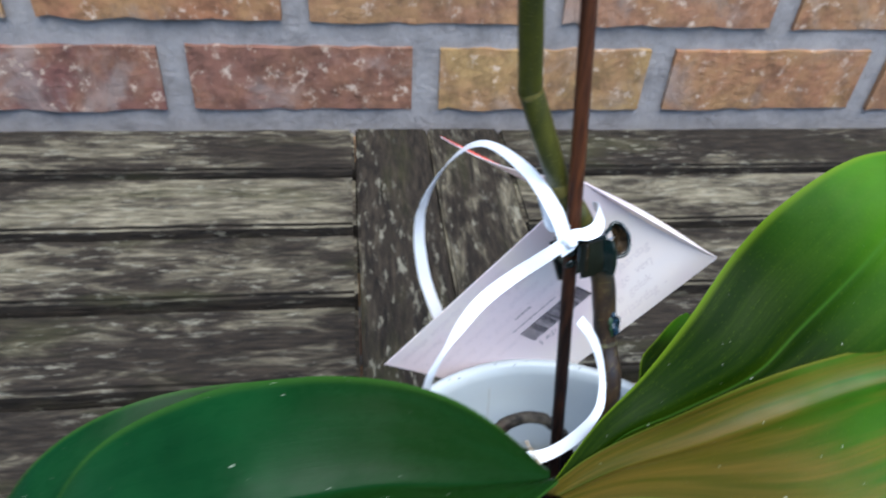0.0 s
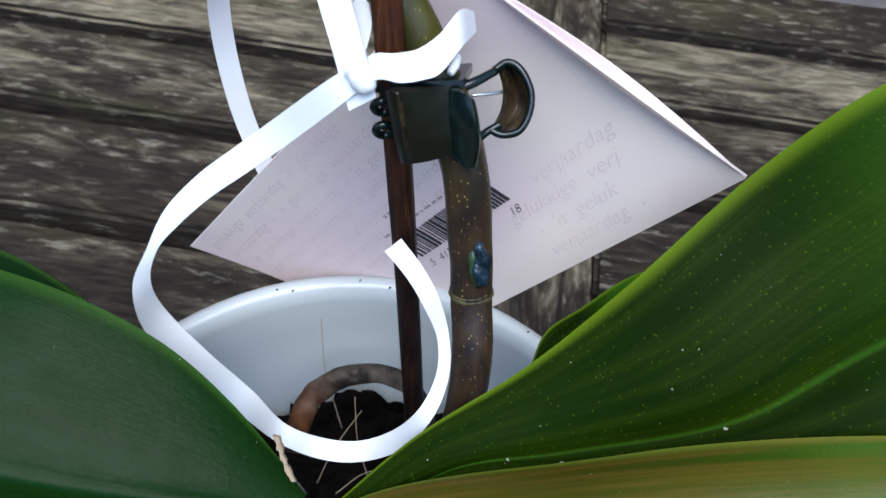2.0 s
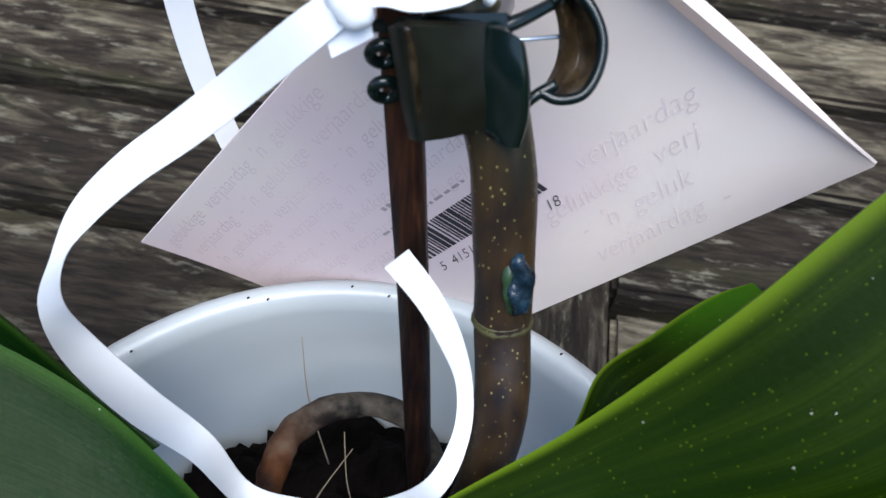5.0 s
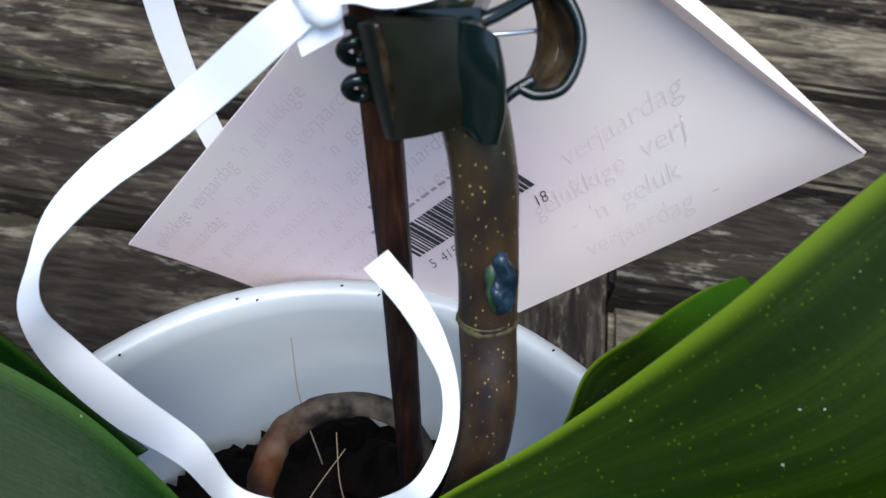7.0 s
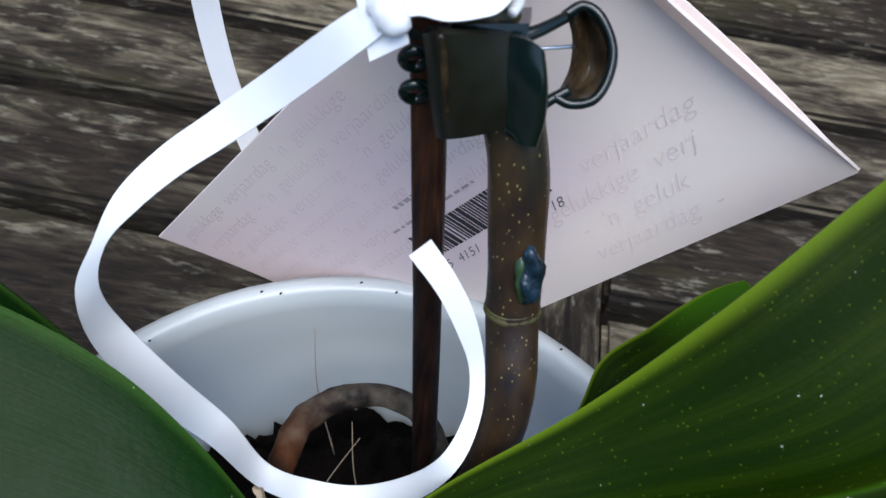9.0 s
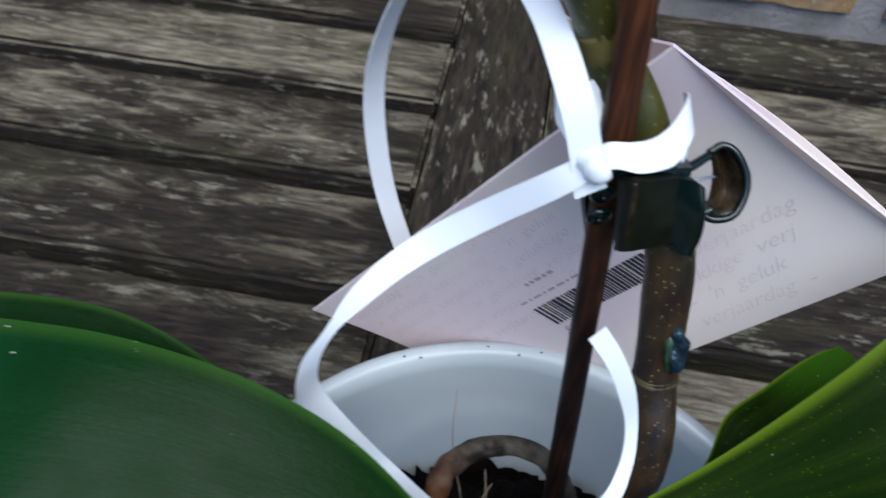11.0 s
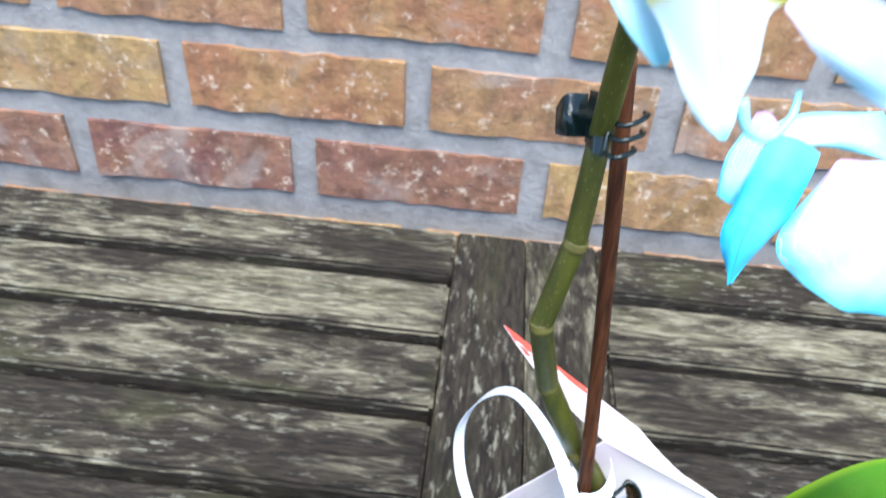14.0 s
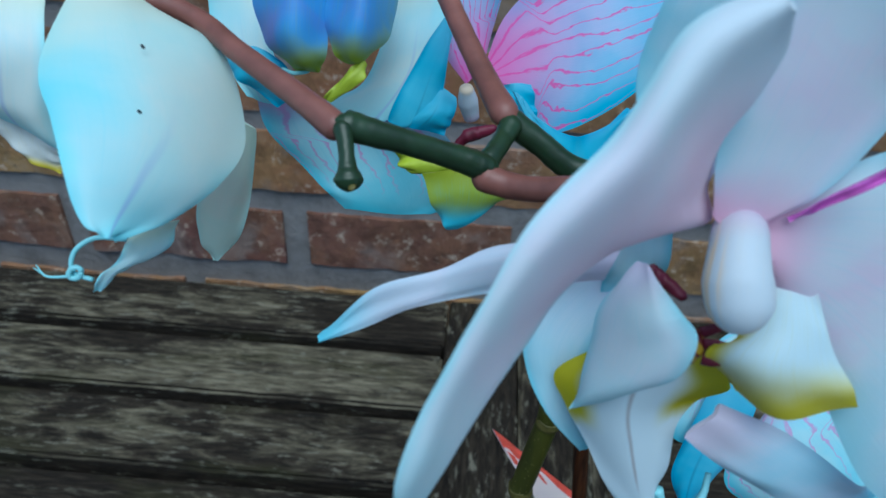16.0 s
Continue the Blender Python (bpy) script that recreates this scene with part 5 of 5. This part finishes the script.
f2("tendril", tube([(0.0642, 0.2252, 1.1394), (0.0624, 0.2253, 1.1388), (0.0603, 0.2256, 1.1385), (0.0589, 0.2266, 1.1391)], [0.00026, 0.00018, 0.00014, 0.00008], n=24, seg=8), TENDRIL)
f2("tendril", tube([(0.0603, 0.2256, 1.1385), (0.0593, 0.2262, 1.1385), (0.0583, 0.2268, 1.1385)], [0.00014, 0.0001, 0.00006], n=12, seg=6), TENDRIL)
f2("tendril_knot", tube(ring((0.0643, 0.2249, 1.1398), (0.0006, 0.0002, 0.0001), (0.0, 0.0002, 0.0006)), [0.0003] * 3, n=24, seg=8, bump=0.3), TENDRIL)
for q, w in (((0.0708, 0.2371, 1.1608), (0.0712, 0.2369, 1.1605)), ((0.0724, 0.2304, 1.1567), (0.0728, 0.2303, 1.1565))):
    f2("speck", tube([q, w], [0.00014, 0.00018, 0.0001], n=6, seg=6), SCAR, "dark blue speck")

f3 = flower("orchid_flower", "blue orchid flower with yellow green lip", (0.0835, 0.2750, 1.1494))
f3("lip", petal([((0.0726, 0.2735, 1.1600), (0.0790, 0.2687, 1.1616), (0.0832, 0.2732, 1.1607)), ((0.0726, 0.2696, 1.1547), (0.0792, 0.2651, 1.1574), (0.0837, 0.2685, 1.1558)), ((0.0738, 0.2669, 1.1508), (0.0794, 0.2628, 1.1534), (0.0838, 0.2657, 1.1519)), ((0.0770, 0.2658, 1.1483), (0.0803, 0.2628, 1.1499), (0.0832, 0.2648, 1.1491)), ((0.0802, 0.2655, 1.1469), (0.0813, 0.2651, 1.1471), (0.0824, 0.2654, 1.1473))], 24, 16, 0.0006), LIP_BLUE)
f3("side_lobe", petal([((0.0834, 0.2722, 1.1609), (0.0889, 0.2679, 1.1623), (0.0933, 0.2740, 1.1610)), ((0.0834, 0.2689, 1.1564), (0.0890, 0.2645, 1.1585), (0.0931, 0.2707, 1.1565)), ((0.0834, 0.2663, 1.1529), (0.0886, 0.2623, 1.1546), (0.0926, 0.2681, 1.1529)), ((0.0848, 0.2649, 1.1500), (0.0882, 0.2623, 1.1512), (0.0908, 0.2657, 1.1506)), ((0.0870, 0.2649, 1.1489), (0.0882, 0.2640, 1.1494), (0.0892, 0.2648, 1.1495))], 24, 16, 0.0006), LIP_BLUE)
f3("lip_point", petal([((0.0888, 0.2640, 1.1502), (0.0895, 0.2637, 1.1496), (0.0897, 0.2636, 1.1486)), ((0.0868, 0.2627, 1.1485), (0.0876, 0.2623, 1.1479), (0.0885, 0.2624, 1.1470)), ((0.0838, 0.2618, 1.1449), (0.0842, 0.2616, 1.1445), (0.0847, 0.2614, 1.1443))], 16, 8, 0.0006), LIP_GREEN, "yellow green lip point")
f3("tendril", tube([(0.0769, 0.2656, 1.1471), (0.0789, 0.2644, 1.1471), (0.0806, 0.2657, 1.1470), (0.0791, 0.2668, 1.1470)], [0.0003] * 4, n=16, seg=6), TENDRIL)
f3("petal", petal([((0.0619, 0.2825, 1.1580), (0.0667, 0.2819, 1.1584), (0.0715, 0.2802, 1.1574)), ((0.0623, 0.2779, 1.1498), (0.0681, 0.2758, 1.1482), (0.0729, 0.2741, 1.1473)), ((0.0651, 0.2748, 1.1437), (0.0701, 0.2727, 1.1421), (0.0747, 0.2726, 1.1434)), ((0.0688, 0.2729, 1.1391), (0.0711, 0.2725, 1.1384), (0.0741, 0.2715, 1.1384))], 24, 12, 0.0006), PETAL_ICE)
f3("petal", petal([((0.0916, 0.2797, 1.1587), (0.0960, 0.2779, 1.1594), (0.1004, 0.2752, 1.1588)), ((0.0904, 0.2755, 1.1497), (0.0958, 0.2730, 1.1509), (0.1000, 0.2718, 1.1541)), ((0.0870, 0.2735, 1.1420), (0.0945, 0.2708, 1.1446), (0.0988, 0.2698, 1.1480)), ((0.0795, 0.2736, 1.1376), (0.0892, 0.2700, 1.1370), (0.0949, 0.2674, 1.1416))], 24, 14, 0.0006), PETAL_ICE)
f3("sepal", petal([((0.0692, 0.2757, 1.1378), (0.0829, 0.2753, 1.1380), (0.0977, 0.2745, 1.1375)), ((0.0717, 0.2730, 1.1322), (0.0869, 0.2722, 1.1317), (0.1047, 0.2710, 1.1306)), ((0.0795, 0.2700, 1.1259), (0.0910, 0.2690, 1.1253), (0.1097, 0.2696, 1.1265)), ((0.0845, 0.2677, 1.1223), (0.0931, 0.2678, 1.1218), (0.0988, 0.2675, 1.1227))], 30, 18, 0.0006), PETAL_SOFT_VEIN)

f3("sepal", petal([((0.0671, 0.2691, 1.1459), (0.0699, 0.2687, 1.1486), (0.0724, 0.2690, 1.1488)), ((0.0707, 0.2674, 1.1433), (0.0735, 0.2665, 1.1462), (0.0767, 0.2678, 1.1468)), ((0.0754, 0.2668, 1.1405), (0.0768, 0.2665, 1.1416), (0.0781, 0.2675, 1.1429))], 24, 14, 0.0006), PETAL_BLUE)

f4 = flower("orchid_flower", "cyan orchid flower with pink veined petals", (0.1047, 0.2749, 1.1427))
f4("petal", petal([((0.1058, 0.2765, 1.1449), (0.1066, 0.2758, 1.1438), (0.1069, 0.2750, 1.1427)), ((0.1091, 0.2810, 1.1525), (0.1139, 0.2768, 1.1481), (0.1133, 0.2716, 1.1410)), ((0.1172, 0.2837, 1.1591), (0.1237, 0.2762, 1.1516), (0.1183, 0.2688, 1.1384)), ((0.1271, 0.2829, 1.1607), (0.1331, 0.2769, 1.1553), (0.1294, 0.2716, 1.1449)), ((0.1331, 0.2804, 1.1584), (0.1337, 0.2774, 1.1552), (0.1329, 0.2754, 1.1516))], 40, 22, 0.0006), PETAL_VEIN)
f4("petal", petal([((0.1055, 0.2769, 1.1437), (0.1046, 0.2766, 1.1434), (0.1034, 0.2757, 1.1422)), ((0.1075, 0.2814, 1.1514), (0.1031, 0.2795, 1.1509), (0.1000, 0.2762, 1.1465)), ((0.1086, 0.2841, 1.1585), (0.1025, 0.2826, 1.1586), (0.0979, 0.2782, 1.1528)), ((0.1079, 0.2881, 1.1658), (0.1036, 0.2867, 1.1658), (0.0988, 0.2843, 1.1629))], 30, 18, 0.0006), PETAL_VEIN)
f4("sepal", petal([((0.1000, 0.2723, 1.1548), (0.1009, 0.2714, 1.1535), (0.1010, 0.2704, 1.1521)), ((0.0963, 0.2691, 1.1489), (0.0985, 0.2678, 1.1470), (0.1003, 0.2670, 1.1457)), ((0.0925, 0.2658, 1.1412), (0.0960, 0.2653, 1.1403), (0.0992, 0.2668, 1.1422)), ((0.0925, 0.2656, 1.1393), (0.0934, 0.2657, 1.1393), (0.0942, 0.2657, 1.1393))], 24, 10, 0.0006), PETAL_BLUE)
f4("sepal", petal([((0.1102, 0.2644, 1.1467), (0.1114, 0.2641, 1.1460), (0.1128, 0.2627, 1.1441)), ((0.1153, 0.2619, 1.1394), (0.1179, 0.2611, 1.1381), (0.1193, 0.2632, 1.1408)), ((0.1213, 0.2641, 1.1386), (0.1224, 0.2627, 1.1367), (0.1236, 0.2658, 1.1408)), ((0.1277, 0.2690, 1.1432), (0.1286, 0.2688, 1.1429), (0.1294, 0.2694, 1.1436))], 24, 10, 0.0006), PETAL_BLUE)
f4("lip", petal([((0.0982, 0.2564, 1.1364), (0.1042, 0.2565, 1.1378), (0.1099, 0.2568, 1.1362)), ((0.0996, 0.2555, 1.1333), (0.1045, 0.2544, 1.1349), (0.1105, 0.2555, 1.1343)), ((0.1010, 0.2547, 1.1305), (0.1039, 0.2539, 1.1309), (0.1086, 0.2552, 1.1324)), ((0.1023, 0.2539, 1.1293), (0.1028, 0.2538, 1.1291), (0.1040, 0.2541, 1.1295))], 24, 12, 0.0006), LIP_LIME)
f4("sepal", petal([((0.0985, 0.2689, 1.1451), (0.1003, 0.2676, 1.1449), (0.1021, 0.2677, 1.1432)), ((0.0962, 0.2667, 1.1422), (0.0992, 0.2649, 1.1421), (0.1019, 0.2658, 1.1406)), ((0.0936, 0.2658, 1.1395), (0.0968, 0.2646, 1.1393), (0.1007, 0.2654, 1.1385))], 24, 14, 0.0006), PETAL_BLUE)
f4("sepal", petal([((0.1084, 0.2694, 1.1451), (0.1105, 0.2688, 1.1458), (0.1131, 0.2698, 1.1453)), ((0.1099, 0.2680, 1.1431), (0.1119, 0.2672, 1.1435), (0.1139, 0.2679, 1.1427)), ((0.1120, 0.2671, 1.1417), (0.1133, 0.2669, 1.1413), (0.1145, 0.2667, 1.1410))], 20, 12, 0.0006), PETAL_BLUE)
f4("side_lobe", petal([((0.0944, 0.2608, 1.1376), (0.0978, 0.2604, 1.1386), (0.1024, 0.2595, 1.1387)), ((0.0948, 0.2597, 1.1361), (0.0988, 0.2586, 1.1369), (0.1030, 0.2580, 1.1372)), ((0.0967, 0.2591, 1.1351), (0.1000, 0.2583, 1.1355), (0.1029, 0.2578, 1.1364))], 20, 14, 0.0006), LIP_GREEN, "yellow green side lobe")
f4("throat", tube([(0.1026, 0.2644, 1.1369), (0.1045, 0.2647, 1.1389), (0.1062, 0.2651, 1.1393), (0.1086, 0.2653, 1.1403)], [0.0006, 0.0011, 0.0010, 0.0005], n=24, seg=12, bump=0.3, dome=True), CRIMSON, "dark crimson throat")
f4("column", tube([(0.1047, 0.2690, 1.1397), (0.1040, 0.2686, 1.1426), (0.1036, 0.2679, 1.1451)], [0.0012, 0.0016, 0.001], n=14, seg=12), COLUMN, "small white column")

f5 = flower("orchid_flower", "pale cyan orchid flower with pink veins", (0.1593, 0.2561, 1.0993))
f5("sepal", petal([((0.1478, 0.2543, 1.1028), (0.1515, 0.2541, 1.1023), (0.1559, 0.2541, 1.1003)), ((0.1435, 0.2486, 1.0940), (0.1472, 0.2481, 1.0955), (0.1531, 0.2497, 1.0948)), ((0.1423, 0.2455, 1.0885), (0.1449, 0.2447, 1.0897), (0.1498, 0.2465, 1.0892)), ((0.1442, 0.2416, 1.0832), (0.1443, 0.2415, 1.0831), (0.1446, 0.2417, 1.0833))], 30, 14, 0.0006), PETAL_BLUE)
f5("petal", petal([((0.1456, 0.2578, 1.1043), (0.1473, 0.2574, 1.1044), (0.1498, 0.2564, 1.1021)), ((0.1421, 0.2543, 1.0975), (0.1450, 0.2531, 1.0982), (0.1491, 0.2524, 1.0969)), ((0.1413, 0.2509, 1.0931), (0.1434, 0.2494, 1.0926), (0.1463, 0.2493, 1.0931))], 24, 14, 0.0006), PETAL_SOFT_VEIN)
f5("petal", petal([((0.1585, 0.2549, 1.0978), (0.1593, 0.2555, 1.0986), (0.1612, 0.2557, 1.0987)), ((0.1516, 0.2481, 1.0879), (0.1620, 0.2492, 1.0934), (0.1718, 0.2553, 1.0991)), ((0.1563, 0.2453, 1.0822), (0.1669, 0.2453, 1.0864), (0.1817, 0.2517, 1.0937)), ((0.1647, 0.2443, 1.0786), (0.1750, 0.2432, 1.0797), (0.1904, 0.2482, 1.0867))], 34, 20, 0.0006), PETAL_SOFT_VEIN)
f5("petal", petal([((0.1495, 0.2702, 1.0855), (0.1504, 0.2709, 1.0864), (0.1514, 0.2710, 1.0864)), ((0.1582, 0.2766, 1.0946), (0.1611, 0.2741, 1.0928), (0.1634, 0.2731, 1.0913)), ((0.1743, 0.2771, 1.0972), (0.1783, 0.2728, 1.0932), (0.1787, 0.2710, 1.0909))], 20, 10, 0.0006), PETAL_SOFT_VEIN)

# branching flower stalk
orchid_part("stalk", tube([(0.1257, 0.2438, 1.1444), (0.1178, 0.2444, 1.1458), (0.1138, 0.2453, 1.1482), (0.1098, 0.2463, 1.1506), (0.1089, 0.2468, 1.1514)], [0.0017, 0.0016, 0.0015, 0.0017, 0.0014], n=60, bump=0.05, dome=True), STALK)
orchid_part("stalk", tube([(0.1101, 0.2460, 1.1511), (0.1091, 0.2431, 1.1501), (0.1079, 0.2401, 1.1494), (0.1066, 0.2379, 1.1482)], [0.0016, 0.0012, 0.0012, 0.0016], n=44, bump=0.05, dome=True), STALK)
orchid_part("stalk", tube([(0.1085, 0.2379, 1.1481), (0.1059, 0.2377, 1.1493), (0.1021, 0.2368, 1.1509), (0.0968, 0.2351, 1.1532), (0.0924, 0.2341, 1.1548), (0.0912, 0.2343, 1.1555)], [0.0014, 0.0016, 0.0014, 0.0014, 0.0017, 0.0013], n=80, bump=0.06, dome=True), STALK)
orchid_part("pedicel", tube([(0.0924, 0.2338, 1.1538), (0.0914, 0.2341, 1.1545), (0.0860, 0.2384, 1.1560), (0.0782, 0.2444, 1.1579), (0.0721, 0.2495, 1.1594), (0.0662, 0.2512, 1.1605), (0.0621, 0.2493, 1.1598)], [0.0013, 0.0016, 0.0014, 0.0013, 0.0013, 0.0014, 0.0015], n=80, bump=0.04, dome=True), PEDICEL, "reddish brown flower stalk")
orchid_part("pedicel", tube([(0.1057, 0.2376, 1.1482), (0.1073, 0.2373, 1.1478), (0.1098, 0.2366, 1.1475), (0.1134, 0.2349, 1.1483), (0.1190, 0.2329, 1.1503)], [0.0014, 0.0017, 0.0015, 0.0014, 0.0014], n=60, bump=0.04, dome=True), PEDICEL, "reddish brown flower stalk")
orchid_part("pedicel", tube([(0.1099, 0.2456, 1.1504), (0.1089, 0.2466, 1.1515), (0.1064, 0.2528, 1.1530), (0.1035, 0.2594, 1.1555), (0.0997, 0.2681, 1.1592)], [0.0013, 0.0018, 0.0015, 0.0014, 0.0014], n=60, bump=0.04, dome=True), PEDICEL, "reddish brown flower stalk")
stub = orchid_part("bud_stub", tube([(0.0920, 0.2337, 1.1554), (0.0926, 0.2322, 1.1543), (0.0930, 0.2309, 1.1531), (0.0932, 0.2301, 1.1520), (0.0934, 0.2294, 1.1511), (0.0935, 0.2289, 1.1500)], [0.0012, 0.0009, 0.0008, 0.0010, 0.0016, 0.0014], n=60, seg=18, bump=0.05, dome=True), STALK, "green stub of a fallen bud")
orchid_part("stub_scar", tube([(0.0939, 0.2279, 1.1513), (0.0941, 0.2280, 1.1509)], [0.0003, 0.0005, 0.0002], n=8, seg=8), RING, "pale dimple", stub)

# ---- bricks: laid last ----
BR_L, BR_H, STEP, COURSE = 0.2125, 0.0758, 0.2205, 0.0838
rng = random.Random(4)
shapes = {}
for mat in (BRICK_RED, BRICK_ORANGE, BRICK_OCHRE):
    for s in range(6):
        b = block((0, 0, 0), (BR_L, 0.02, BR_H), 0.0075, 0.0034, seed=s * 7.7, cuts=12)
        me = bpy.data.meshes.new("brick")
        b.to_mesh(me)
        b.free()
        me.materials.append(mat)
        shapes.setdefault(mat.name, []).append(me)
KINDS = {(0, -1): "dark_red_brick", (0, 0): "dark_red_brick", (0, 1): "ochre_brick", (0, 2): "orange_brick", (0, -2): "dark_red_brick", (1, -1): "orange_brick", (1, 0): "orange_brick", (1, 1): "orange_brick", (1, -2): "ochre_brick", (2, -2): "ochre_brick", (2, -1): "orange_brick", (2, 0): "orange_brick", (2, 1): "orange_brick", (2, 2): "orange_brick", (3, 0): "ochre_brick", (3, 1): "orange_brick"}
for c in range(-8, 14):
    z = 0.7382 + c * COURSE - (0.0085 if c < 0 else 0.0)
    if z < 0.02:
        continue
    off = -0.0625 if c % 2 == 0 else 0.0455
    for k in range(-6, 8) if c < 12 else range(-3, 5):
        kind = KINDS.get((c, k)) or rng.choice(("dark_red_brick", "orange_brick", "orange_brick", "ochre_brick"))
        ob = new("brick", rng.choice(shapes[kind]))
        ob.parent = wall
        ob.location = (off + k * STEP + rng.uniform(-0.002, 0.002), WALL - 0.0026 + rng.uniform(-0.0012, 0.0008), z - 0.0062 + rng.uniform(-0.0012, 0.0012))
        ob.rotation_euler = (0, radians(rng.uniform(-0.5, 0.5)), 0)
